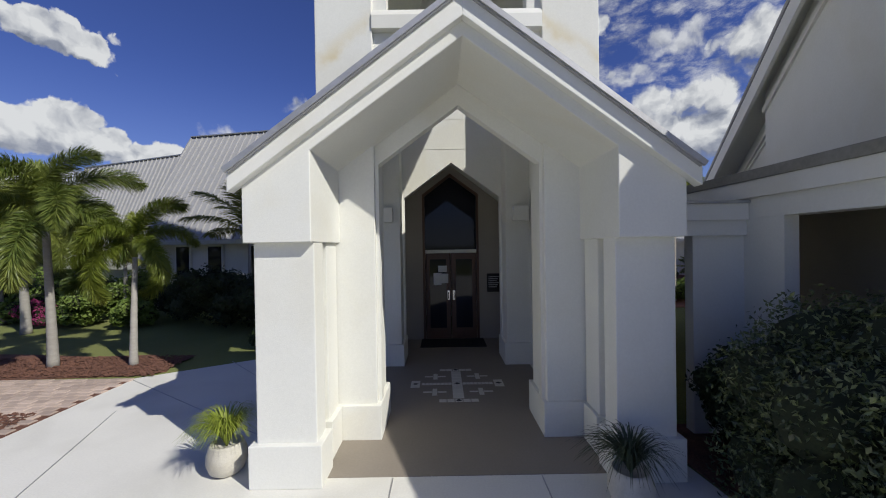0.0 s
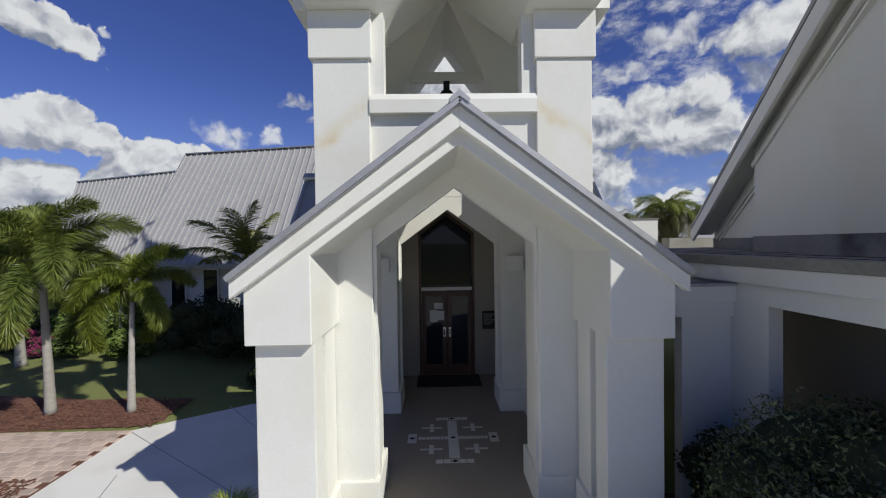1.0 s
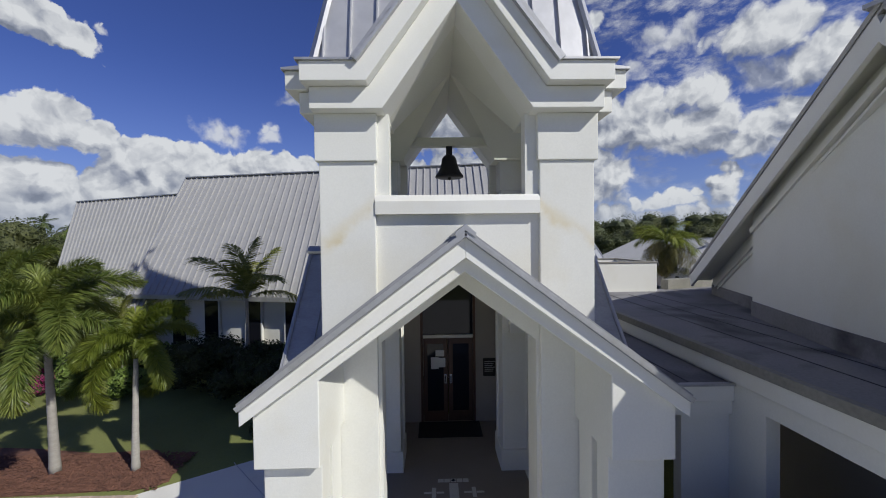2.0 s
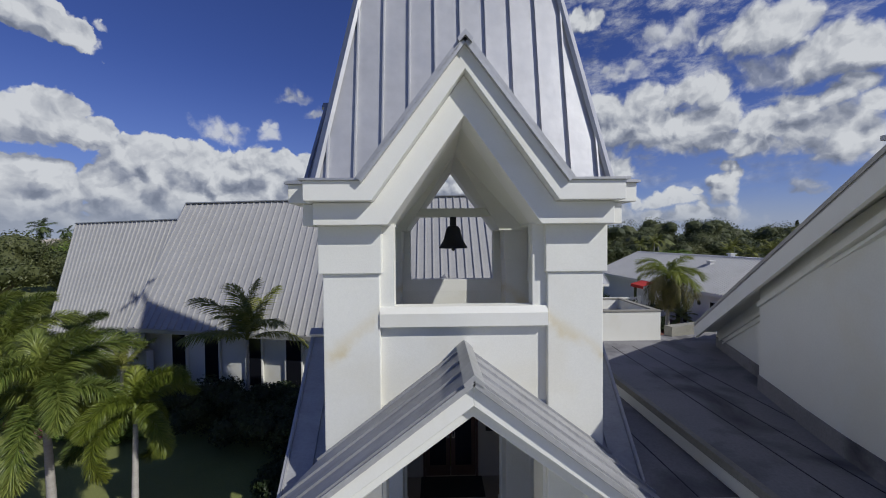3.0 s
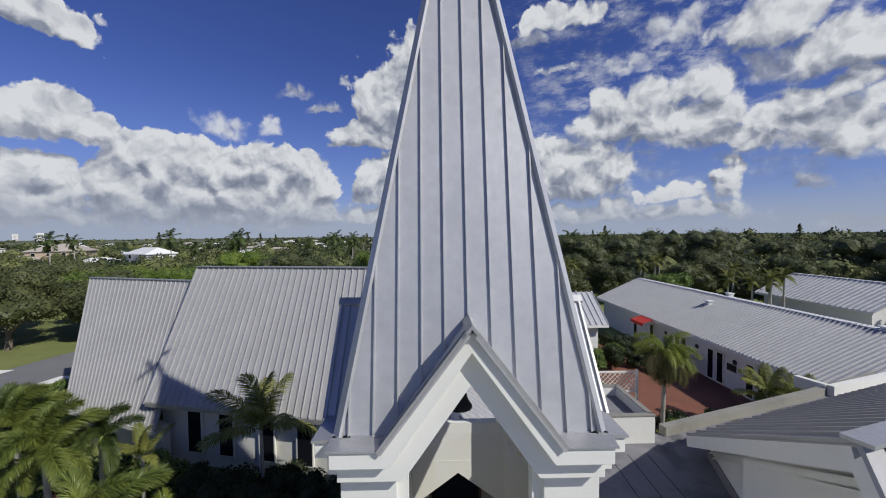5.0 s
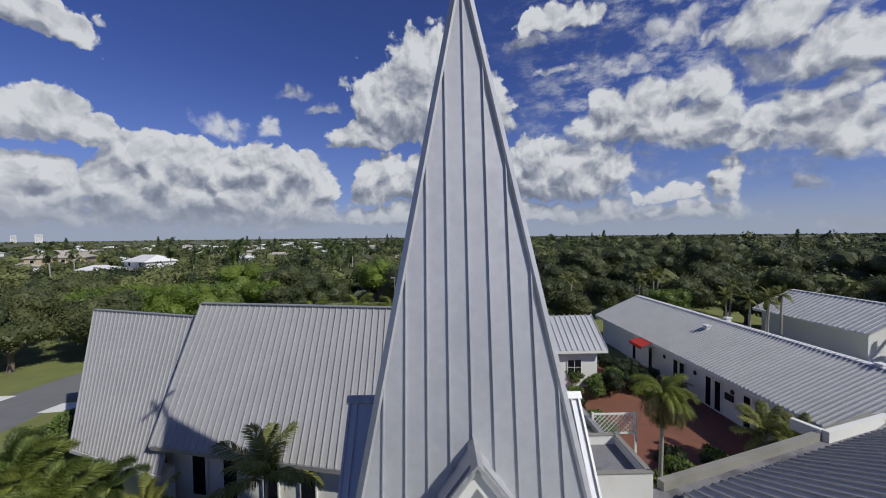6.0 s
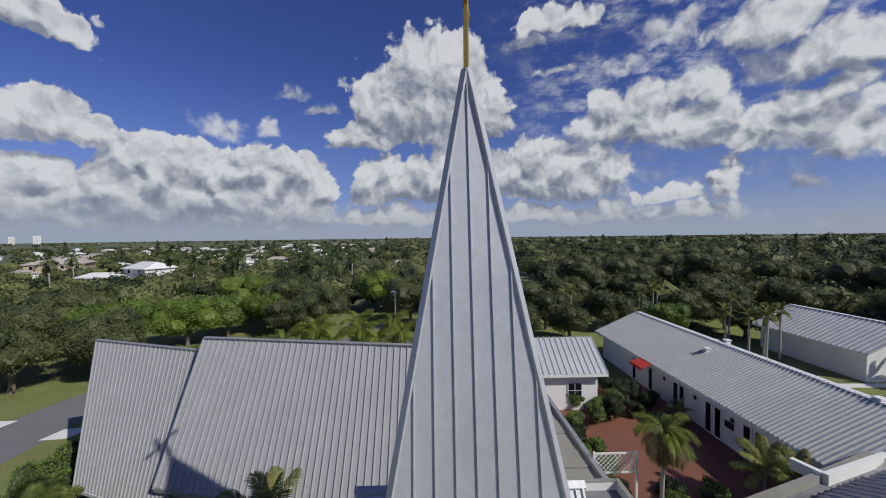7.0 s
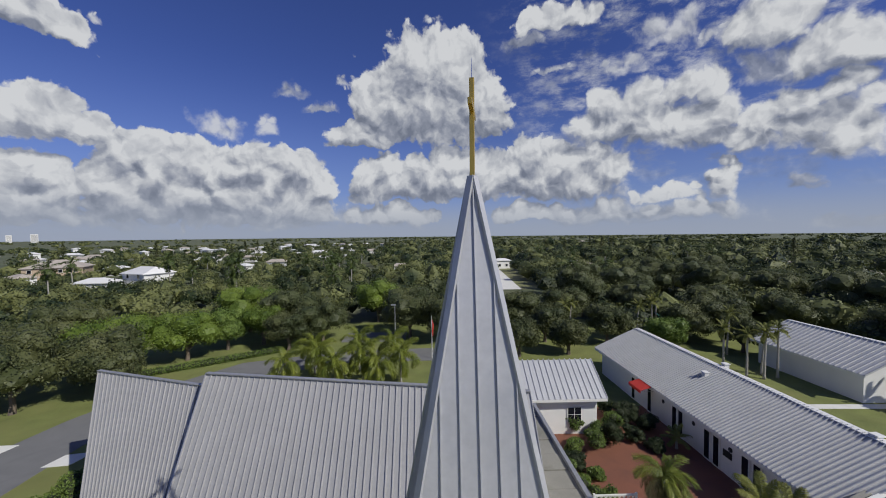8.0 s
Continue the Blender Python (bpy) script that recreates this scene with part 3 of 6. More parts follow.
    if k != 2:
        gable = [(-2.11, 2.38), (-1.46, 2.38), (-1.46, 3.25), (0, 4.31), (1.46, 3.25), (1.46, 2.38), (2.11, 2.38), (2.11, 2.95), (0, 4.55), (-2.11, 2.95)]
        if k == 0:
            P("porch_gable", prism(gable, "y", reach, -1.645, 0.008), M["stucco"], label="white stucco porch gable with a pointed opening")
        else:
            side = [(-1.42, 2.45), (-1.05, 2.45), (-1.05, 2.75), (0, 3.98), (1.05, 2.75), (1.05, 2.45), (1.42, 2.45), (1.42, 2.62), (0, 4.32), (-1.42, 2.62)]
            P("porch_gable", prism(side, "y", reach, -1.73, 0.008), M["stucco"], label="white stucco porch gable with a pointed opening")
        for s in (-1, 1):
            m_ = 0.75 if k == 0 else 1.19
            far = 2.2 if k == 0 else 1.62
            r, yy = (4.71, reach - 0.13) if k == 0 else (4.50, reach - 0.12)
            e = r - m_ * far
            rake = [(0, r - 0.26), (s * far, e - 0.21), (s * far, e - 0.02), (0, r - 0.05)]
            P("rake_board", prism(rake, "y", reach - 0.09, reach + 0.03, 0.006), M["trim"], label="white rake board")
            if k == 0:
                cut = [(0, yy, r), (0, -1.6, r), (s * 1.72, -1.6, r - 1.72 * m_), (s * 1.74, -1.74, r - 1.74 * m_), (s * 2.2, -2.2, e), (s * 2.2, yy, e)]
            else:
                cut = [(0, yy, r), (0, -1.6, r), (s * far, -1.6, e), (s * far, yy, e)]
            roof = P("porch_roof", slab(cut, 0.05), M["porch_metal"], label="standing-seam metal porch roof")
            nrm = Vector((s * m_, 0, 1)).normalized()
            for i in range(4 if k == 0 else 2):
                y0 = yy + 0.03 + i * 0.34
                x1 = far if k else (2.2 if y0 < -2.2 else max(-y0, 1.72))
                P("standing_seam", bar(Vector((0, y0, r)) + nrm * 0.012, Vector((s * x1, y0, r - m_ * x1)) + nrm * 0.012, 0.016, 0.03, nrm), M["porch_metal"], roof)
            P("drip_edge", bar(Vector((0, yy - 0.004, r - 0.02)), Vector((s * far, yy - 0.004, e - 0.02)), 0.03, 0.05, nrm), M["cap_metal"], roof)
        P("porch_ridge_cap", prism([(x_, z_ - (0.0 if k == 0 else 0.21)) for x_, z_ in ((-0.09, 4.65), (0, 4.715), (0.09, 4.65), (0.10, 4.69), (0, 4.775), (-0.10, 4.69))], "y", reach - 0.16, -1.65), M["cap_metal"], label="grey metal ridge cap")
    # spire face with standing seams
    half, z0 = 1.78, 6.74
    bm = bmesh.new()
    on = lambda x, z: (x, -half * (APEX - z) / (APEX - z0), z)
    for s in (-1, 1):
        steps = [z0 + (APEX - z0) * i / 12 for i in range(3, 13)]
        low = [bm.verts.new(on(s * half, z0)), bm.verts.new(on(s * 1.10, z0)), bm.verts.new(on(0, 8.15)), bm.verts.new(on(0, steps[0])), bm.verts.new(on(s * half * (APEX - steps[0]) / (APEX - z0), steps[0]))]
        bm.faces.new(low)
        for a, b in zip(steps, steps[1:]):
            wa, wb = half * (APEX - a) / (APEX - z0), half * (APEX - b) / (APEX - z0)
            if wb < 0.01:
                wb = 0.01
            bm.faces.new([bm.verts.new(on(*q)) for q in ((0, a), (s * wa, a), (s * wb, b), (0, b))])
    bmesh.ops.remove_doubles(bm, verts=bm.verts[:], dist=0.001)
    bm.normal_update()
    bmesh.ops.triangulate(bm, faces=[f for f in bm.faces if len(f.verts) > 4])
    face = P("spire_face", bm, M["metal"], label="silver standing-seam metal spire cladding")
    nrm = Vector((0, -(APEX - z0), half)).normalized()
    for i in range(-5, 6):
        x = i * 0.326
        t = 1 - abs(x) / half - 0.004
        zs = max(z0, 8.22 - 1.31 * abs(x))
        a = Vector(on(x, zs)) + nrm * 0.02
        b = Vector((x, -half * (1 - t), z0 + (APEX - z0) * t)) + nrm * 0.02
        P("standing_seam", bar(a, b, 0.018, 0.04, nrm), M["metal"], face)
    P("hip_cap", bar((half + 0.005, -half - 0.005, z0 - 0.02), (0.035, -0.035, APEX - 0.1), 0.13, 0.05, (1, -1, 0.3)), M["metal"], face)
    for s in (-1, 1):
        P("spire_apron", boxed(*sorted((s * 1.12, s * 1.84)), -1.84, -1.6, 6.7, 6.75), M["cap_metal"], face)


for k in range(4):
    tower_side(k)
for sx in (-1, 1):
    for sy in (-1, 1):
        X = sorted((sx * 1.03, sx * 1.72))
        Y = sorted((sy * 1.03, sy * 1.72))
        pier = part("pier", boxed(*X, *Y, 0.40, 5.62, bevel=0.012), M["pier_stucco"], tower, "white stucco corner pier with yellow-brown streaks")
        part("plinth", boxed(X[0] - 0.05, X[1] + 0.05, Y[0] - 0.05, Y[1] + 0.05, 0, 0.42, bevel=0.01), M["stucco"], pier)
        part("capital", boxed(X[0] - 0.03, X[1] + 0.04, Y[0] - 0.03, Y[1] + 0.04, 5.62, 6.2, bevel=0.01) if sx > 0 else boxed(X[0] - 0.04, X[1] + 0.03, Y[0] - 0.04, Y[1] + 0.03, 5.62, 6.2, bevel=0.01), M["stucco"], pier)
    # the porch's front columns, in two steps
    X = sorted((sx * 1.47, sx * 2.06))
    col = part("porch_column", boxed(*X, -2.60, -2.33, 0.4, 2.40, bevel=0.012), M["stucco"], tower, "white stucco porch column")
    part("plinth", boxed(X[0] - 0.06, X[1] + 0.06, -2.66, -2.30, 0, 0.42, bevel=0.01), M["stucco"], col)
    Xc = sorted((sx * 1.60, sx * 2.0))
    part("column_core", boxed(*Xc, -2.33, -2.12, 0, 2.40), M["stucco"], col)
    Xp = sorted((sx * 1.50, sx * 2.0))
    pil = part("pilaster", boxed(*Xp, -2.12, -1.74, 0.4, 2.40, bevel=0.01), M["stucco"], tower)
    part("plinth", boxed(Xp[0] - 0.05, Xp[1] + 0.05, -2.16, -1.78, 0, 0.42, bevel=0.01), M["stucco"], pil)
part("spire_tip", lathe([(0.06, APEX - 0.25), (0.055, APEX - 0.05), (0.03, APEX + 0.06)], 10), M["cap_metal"], tower)

# gilded cross on the spire, its arms nearly in line with the way in
cross = thing("spire_cross", "gilded metal cross with a lightning rod on the spire", "cross", (0, TY, APEX), -10)
part("upright", boxed(-0.045, 0.045, -0.055, 0.055, -0.15, 1.68, bevel=0.008), M["gold"], cross)
part("arm", boxed(-0.04, 0.04, -0.50, 0.50, 1.06, 1.17, bevel=0.008), M["gold"], cross)
part("lightning_rod", tube([(0, 0, 1.66), (0, 0, 2.05)], [0.012, 0.004], 6), M["chrome"], cross, "thin metal lightning rod")

# bell on its beam
bell = thing("bell", "black cast bell hanging from a beam", "bell", (0, 3.6, 5.86))
part("bell_body", lathe([(0.27, 0.0), (0.275, 0.025), (0.235, 0.08), (0.185, 0.17), (0.155, 0.28), (0.14, 0.36), (0.10, 0.42), (0.03, 0.44)], 24), M["iron"], bell, smooth=True)
part("yoke", boxed(-0.06, 0.06, -0.05, 0.05, 0.43, 0.76, bevel=0.01), M["iron"], bell)
part("clapper", lathe([(0.01, -0.05), (0.035, -0.03), (0.035, 0.0), (0.012, 0.03), (0.012, 0.3)], 10), M["iron"], bell)
beam = finish("bell_beam", boxed(-1.42, 1.42, 3.52, 3.70, 6.46, 6.62, bevel=0.008), M["soffit"])
tagged(beam, "cream painted timber beam across the belfry", "beam")

# ---- the vestibule behind the tower ----
link = thing("vestibule", "white stucco vestibule with a metal gable roof", "vestibule", (0, 6.5, 0), fixed=True)
for s in (-1, 1):
    part("side_wall", boxed(*sorted((s * 1.36, s * 1.52)), 4.44, 12.4, 0, 3.3), M["stucco"], link)
    metal_slope(link, (0, 4.46, 4.70), (0, 12.4, 4.70), (s * 1.9, 4.46, 3.27), (s * 1.9, 12.4, 3.27), M["metal"], 20)
part("ceiling_lining", prism([(-1.5, 3.2), (0, 4.35), (1.5, 3.2), (1.5, 3.28), (0, 4.43), (-1.5, 3.28)], "y", 4.44, 5.8), M["soffit"], link)
part("ridge_cap", prism([(-0.1, 4.66), (0, 4.74), (0.1, 4.66), (0.1, 4.70), (0, 4.79), (-0.1, 4.70)], "y", 4.45, 12.4), M["cap_metal"], link)
# the wall that holds the doors, its beige darkened for the porch's shade
dw = [(-1.36, 0), (-0.70, 0), (-0.70, 3.62), (0, 4.14), (0.70, 3.62), (0.70, 0), (1.36, 0), (1.36, 3.4), (0, 4.4), (-1.36, 3.4)]
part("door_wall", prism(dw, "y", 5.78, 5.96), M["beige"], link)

door = thing("door_1", "brown glazed double doors under a pointed window", "door", (0, 5.82, 0), kind="structure")
fr = [(-0.70, 0), (-0.64, 0), (-0.64, 3.58), (0, 4.06), (0.64, 3.58), (0.64, 0), (0.70, 0), (0.70, 3.62), (0, 4.14), (-0.70, 3.62)]
part("door_frame", prism(fr, "y", -0.06, 0.1), M["wood"], door)
part("transom", boxed(-0.64, 0.64, -0.05, 0.08, 2.16, 2.24), M["trim"], door, "pale transom bar")
part("pointed_window", prism([(-0.64, 2.24), (0.64, 2.24), (0.64, 3.58), (0, 4.06), (-0.64, 3.58)], "y", 0.01, 0.03), M["glass"], door, "dark pointed glass pane")
for s in (-1, 1):
    leaf = part("door_leaf", prism([(s * 0.01, 0.01), (s * 0.63, 0.01), (s * 0.63, 2.15), (s * 0.01, 2.15)], "y", 0.0, 0.05), M["wood"], door)
    part("door_pane", boxed(*sorted((s * 0.12, s * 0.53)), -0.006, 0.0, 0.28, 2.0), M["glass"], leaf, "dark door glass")
    part("door_handle", boxed(*sorted((s * 0.035, s * 0.10)), -0.03, 0.0, 0.98, 1.22, bevel=0.008), M["chrome"], leaf, "polished metal push plate")
    part("pull", tube([(s * 0.068, -0.03, 1.02), (s * 0.068, -0.07, 1.04), (s * 0.068, -0.07, 1.16), (s * 0.068, -0.03, 1.18)], [0.012] * 4, 6), M["iron"], leaf)
for x, z, w, h in ((-0.44, 1.36, 0.20, 0.30), (-0.24, 1.40, 0.17, 0.24), (-0.32, 1.68, 0.22, 0.16)):
    tagged(finish("notice", boxed(x, x + w, 5.805, 5.812, z, z + h), M["paper"]), "white paper notice taped to the door glass", "notice", "door notices")
tagged(finish("doormat", boxed(-0.75, 0.78, 5.0, 5.76, 0.004, 0.02, bevel=0.004), M["mat"]), "black rubber doormat before the doors", "doormat")
plaque = thing("wall_plaque", "dark bronze plaque on the vestibule wall", "plaque", (1.06, 5.775, 1.4))
part("plate", boxed(-0.17, 0.17, -0.03, 0.0, -0.23, 0.23, bevel=0.008), M["plaque"], plaque)
for i in range(6):
    part("text_line", boxed(-0.13, 0.13 - 0.03 * (i % 3), -0.034, -0.03, 0.14 - i * 0.05, 0.155 - i * 0.05), M["cap_metal"], plaque)
# box lamps on the rear piers
for s in (-1, 1):
    lamp = thing("wall_lamp", "white square box lamp on a pier", "wall lamp", (s * 1.3, 3.72, 2.94), group="box lamps in the tower")
    part("housing", boxed(-0.145, 0.145, -0.16, 0.0, -0.14, 0.14, bevel=0.008), M["trim"], lamp)
    part("mount", boxed(-0.08, 0.08, -0.01, 0.02, -0.08, 0.08), M["cap_metal"], lamp)

# ---- tiled floor with the cross inlay ----
floor = tagged(finish("floor", boxed(-1.45, 1.45, 0.22, 6.2, 0.0, 0.006), M["floor_tile"]), "smooth tan stone floor of the porch passage", "floor", kind="structure")
inlay = thing("cross_inlay", "pale stone cross inlaid in the tan floor", "floor inlay", (0, 2.73, 0.006))


def tile(x, y, w, d, mat="inlay", z=0.004):
    part("tile", boxed(x - w / 2, x + w / 2, y - d / 2, y + d / 2, 0, z), M[mat], inlay)


for sgn in (-1, 1):
    for i in range(8):                                   # the long arm across, in short pieces
        tile(sgn * (0.12 + i * 0.064), 0, 0.056, 0.085)
    tile(sgn * 0.70, 0, 0.15, 0.30)
    for i in range(3):                                   # the arm along the way in
        tile(0, sgn * (0.20 + i * 0.165), 0.17, 0.157)
    for i in range(5):
        tile(-0.24 + i * 0.12, sgn * 0.69, 0.108, 0.10)
    for sg2 in (-1, 1):
        tile(sgn * 0.37, sg2 * 0.35, 0.075, 0.27)
        for q in (-1, 1):
            tile(sgn * 0.37 + q * 0.115, sg2 * 0.35, 0.14, 0.045)
tile(0, 0, 0.17, 0.21)
for x, y in ((0, 0), (0.70, 0), (-0.70, 0), (0, 0.69), (0, -0.69)):
    part("diamond", prism([(x - 0.05, y), (x, y - 0.04), (x + 0.05, y), (x, y + 0.04)], "z", 0.004, 0.007), M["plaque"], inlay, "dark diamond inlay")


def wall_strip2(a, b, z0, z1, thick=0.22):
    """An upright wall from a to b with a level top."""
    a, b = Vector((*a, 0)), Vector((*b, 0))
    return bar(a + Vector((0, 0, (z0 + z1) / 2)), b + Vector((0, 0, (z0 + z1) / 2)), thick, z1 - z0)


# ---- covered way and the sanctuary beside the tower ----
way = thing("covered_way", "white covered walkway with a flat grey roof", "walkway", (3.4, 1.0, 0), fixed=True)
part("low_fascia", boxed(2.05, 3.44, 0.86, 1.0, 2.58, 2.78, bevel=0.006), M["trim"], way)
part("low_frieze", boxed(2.05, 3.46, 0.90, 1.02, 2.40, 2.58), M["stucco"], way)
part("low_drip", boxed(2.05, 3.44, 0.83, 0.9, 2.781, 2.81), M["cap_metal"], way)
part("low_roof", boxed(1.75, 3.44, 0.90, 5.6, 2.72, 2.79), M["membrane"], way, "dark stained low roof")
for i in range(2):
    part("roof_seam", bar((2.3 + i * 0.6, 0.95, 2.793), (2.2 + i * 0.6, 5.5, 2.793), 0.014, 0.008), M["iron"], way)
part("high_fascia", boxed(3.36, 3.48, -4.2, 6.5, 2.83, 3.03, bevel=0.006), M["trim"], way)
part("high_frieze", boxed(3.41, 3.70, -4.2, 6.5, 2.60, 2.83), M["stucco"], way)
part("high_roof", prism([(3.40, -4.2), (4.6, -4.2), (5.1, 0.2), (7.4, 6.4), (13.6, 8.9), (19, 10.4), (18.6, 11.6), (13.4, 9.5), (6.4, 7.4), (6.1, 20.9), (3.40, 20.9)], "z", 2.95, 3.12), M["membrane"], way, "grey felt roof with dark stains and seams")
part("end_wall", boxed(2.80, 3.46, 0.95, 1.10, 0, 2.42), M["stucco"], way)
part("return_wall", boxed(3.42, 3.58, 0.42, 0.95, 0, 2.61), M["stucco"], way)
part("passage_wall", boxed(2.35, 2.5, 1.5, 1.7, 0, 2.42), M["stucco"], way)
part("pillar", boxed(3.42, 3.72, -3.9, -3.6, 0, 2.61), M["stucco"], way)
for i in range(3):
    x = 3.95 + i * 0.55
    part("roof_seam", bar((x, -4.1, 3.123), (x + 0.45, 6.3, 3.123), 0.014, 0.008), M["iron"], way)
part("edge_strip", boxed(3.34, 3.44, -4.2, 6.5, 3.03, 3.15, bevel=0.01), M["old_roof"], way, "weathered pale roof edge")
part("roof_upstand", bar((6.55, 7.3, 3.26), (13.5, 9.6, 3.26), 0.25, 0.30), M["old_roof"], way)
part("roof_upstand", bar((13.5, 9.6, 3.26), (18.5, 11.4, 3.26), 0.25, 0.30), M["old_roof"], way)
part("corridor_wall", boxed(3.6, 5.9, 6.9, 20.8, 0, 3.05), M["white_wall"], way)

# raised flat-roofed block behind
block = thing("raised_roof_block", "white parapet block with a flat recessed roof", "roof block", (4.9, 8.5, 3.2), fixed=True)
for a in ((3.9, 6.05, 6.85, 7.0), (5.92, 6.05, 7.0, 9.15), (3.9, 4.03, 7.0, 9.15), (4.03, 5.92, 9.02, 9.15)):
    part("parapet", boxed(*a, 3.1, 3.94, bevel=0.01), M["trim"], block)
    part("coping", boxed(a[0] - 0.02, a[1] + 0.02, a[2] - 0.02, a[3] + 0.02, 3.942, 3.975), M["old_roof"], block, "weathered grey coping")
part("parapet_roof", boxed(4.03, 5.92, 7.0, 9.02, 3.1, 3.62), M["membrane"], block)
for i in range(8):
    part("roof_panel", boxed(3.75, 5.85, 9.6 + i * 1.36, 10.9 + i * 1.36, 3.1, 3.24 + 0.03 * (i % 2)), M["old_roof"], block, "stained pale roof panel")
for a in ((5.85, 6.05, 9.3, 20.6), (3.5, 3.7, 9.3, 20.6)):
    part("roof_curb", boxed(*a, 3.1, 3.45), M["cap_metal"], block)

far_box = thing("roof_parapet", "low white parapet corner on the flat roof", "parapet", (15, 10, 3.2), fixed=True)
part("parapet_wall", wall_strip2((14.5, 9.72), (20.5, 11.6), 3.1, 3.55), M["stucco"], far_box)
part("parapet_wall", wall_strip2((14.5, 9.85), (14.2, 10.8), 3.1, 3.55), M["stucco"], far_box)
lat = thing("lattice_panel", "white lattice panel at the roof's edge", "lattice", (7.0, 11.3, 2.75))
for x0, x1, z0, z1 in ((-0.95, 0.95, 0.0, 0.06), (-0.95, 0.95, 0.84, 0.9), (-0.95, -0.89, 0.06, 0.84), (0.89, 0.95, 0.06, 0.84)):
    part("rail", boxed(x0, x1, -0.03, 0.03, z0, z1), M["trim"], lat)
for i in range(-4, 9):
    for sg in (-1, 1):
        x = -0.9 + i * 0.2
        a, b = (x, x + 0.78) if sg > 0 else (x + 0.78, x)
        za, zb = 0.06, 0.84
        lo_, hi_ = max(-0.9, min(a, b)), min(0.9, max(a, b))
        if hi_ - lo_ < 0.05:
            continue
        f = lambda xx: za + (zb - za) * (xx - a) / (b - a)
        part("slat", bar((lo_, 0.012 * sg, f(lo_)), (hi_, 0.012 * sg, f(hi_)), 0.02, 0.035, (0, -1, 0)), M["trim"], lat)
for x in (-0.92, 0.92):
    part("post", boxed(x - 0.04, x + 0.04, -0.04, 0.04, -2.75, 0.95), M["trim"], lat)

# sanctuary: a big gable turned a little away from the tower
sanct = thing("sanctuary", "white stucco sanctuary with a steep metal gable roof", "church building", (8, 1, 0), fixed=True)
PK, TIP = Vector((4.45, 0.10, 6.90)), Vector((6.80, 6.35, 3.55))
FT = Vector((3.3, -3.0, 3.55))
along = (Vector((16.6, 9.6, 0)) - Vector((6.8, 6.35, 0))).normalized()
wall_in = Vector((0.36, 0.02, 0))


def wall_strip(a, b, z0, za, zb, thick=0.25):
    """An upright wall from a to b whose top slopes from za to zb."""
    a, b = Vector((a[0], a[1], 0)), Vector((b[0], b[1], 0))
    n = Vector((0, 0, 1)).cross(b - a).normalized() * thick
    bm = bmesh.new()
    v = [bm.verts.new(p) for p in (a + Vector((0, 0, z0)), b + Vector((0, 0, z0)), b + Vector((0, 0, zb)), a + Vector((0, 0, za)),
                                   a + n + Vector((0, 0, z0)), b + n + Vector((0, 0, z0)), b + n + Vector((0, 0, zb)), a + n + Vector((0, 0, za)))]
    for f in ((0, 1, 2, 3), (7, 6, 5, 4), (0, 4, 5, 1), (1, 5, 6, 2), (2, 6, 7, 3), (3, 7, 4, 0)):
        bm.faces.new([v[i] for i in f])
    return bm


def rake_z(y):
    return PK.z + (TIP.z - PK.z) * (y - PK.y) / (TIP.y - PK.y) if y > PK.y else PK.z + (FT.z - PK.z) * (y - PK.y) / (FT.y - PK.y)


def rake_x(y):
    return PK.x + (TIP.x - PK.x) * (y - PK.y) / (TIP.y - PK.y)


part("gable_wall", wall_strip((rake_x(6.15) + 0.42, 6.15), (rake_x(3.2) + 0.42, 3.2), 0, rake_z(6.15) - 0.12, rake_z(3.2) - 0.12), M["stucco"], sanct)
bays = [(5.80, 3.35), (5.52, 2.60), (5.27, 1.95), (5.02, 1.20), (4.72, 0.10), (4.45, -1.0), (3.75, -2.7)]
for a, b in zip(bays, bays[1:]):
    part("gable_wall", wall_strip(a, b, 0, rake_z(a[1]) - 0.12, rake_z(b[1]) - 0.12), M["stucco"], sanct)
    part("wall_flashing", wall_strip((a[0] - 0.03, a[1]), (b[0] - 0.03, b[1]), 3.1, 3.40, 3.40, 0.03), M["membrane"], sanct, "grey flashing at the wall's foot")
# thin beige skin over the white wall, painting in the recess's shade
for a, b in zip(bays, bays[1:]):
    part("shade_skin", wall_strip((a[0] - 0.04, a[1]), (b[0] - 0.04, b[1]), 0, 2.94, 2.94, 0.03), M["beige"], sanct, "beige wall skin darkened for the shade under the covered way")
part("wall_return", wall_strip((6.25, 3.35), (5.80, 3.35), 0, rake_z(3.35) - 0.15, rake_z(3.35) - 0.15, 0.1), M["stucco"], sanct)
part("wall_flashing", wall_strip((rake_x(6.15) + 0.39, 6.15), (rake_x(3.4) + 0.39, 3.4), 3.1, 3.38, 3.38, 0.03), M["membrane"], sanct)
part("eave_wall", wall_strip(tuple(TIP.xy + Vector((0.5, -0.3))) , tuple((TIP + along * 11).xy + Vector((0.3, -0.4))), 0, 3.4, 3.4), M["stucco"], sanct)
ridge_end = PK + Vector((11, 3.2, 0))
metal_slope(sanct, PK + Vector((-0.12, 0, 0.1)), ridge_end + Vector((0, 0, 0.1)), TIP + Vector((-0.12, 0, 0.1)), TIP + along * 10.8 + Vector((0, 0, 0.1)), M["nave_metal"], 27, thick=0.05)
metal_slope(sanct, PK + Vector((-0.12, 0, 0.1)), ridge_end + Vector((0, 0, 0.1)), FT + Vector((-0.12, 0, 0.1)), FT + Vector((13, 0, 0.1)), M["nave_metal"], 27, thick=0.05)
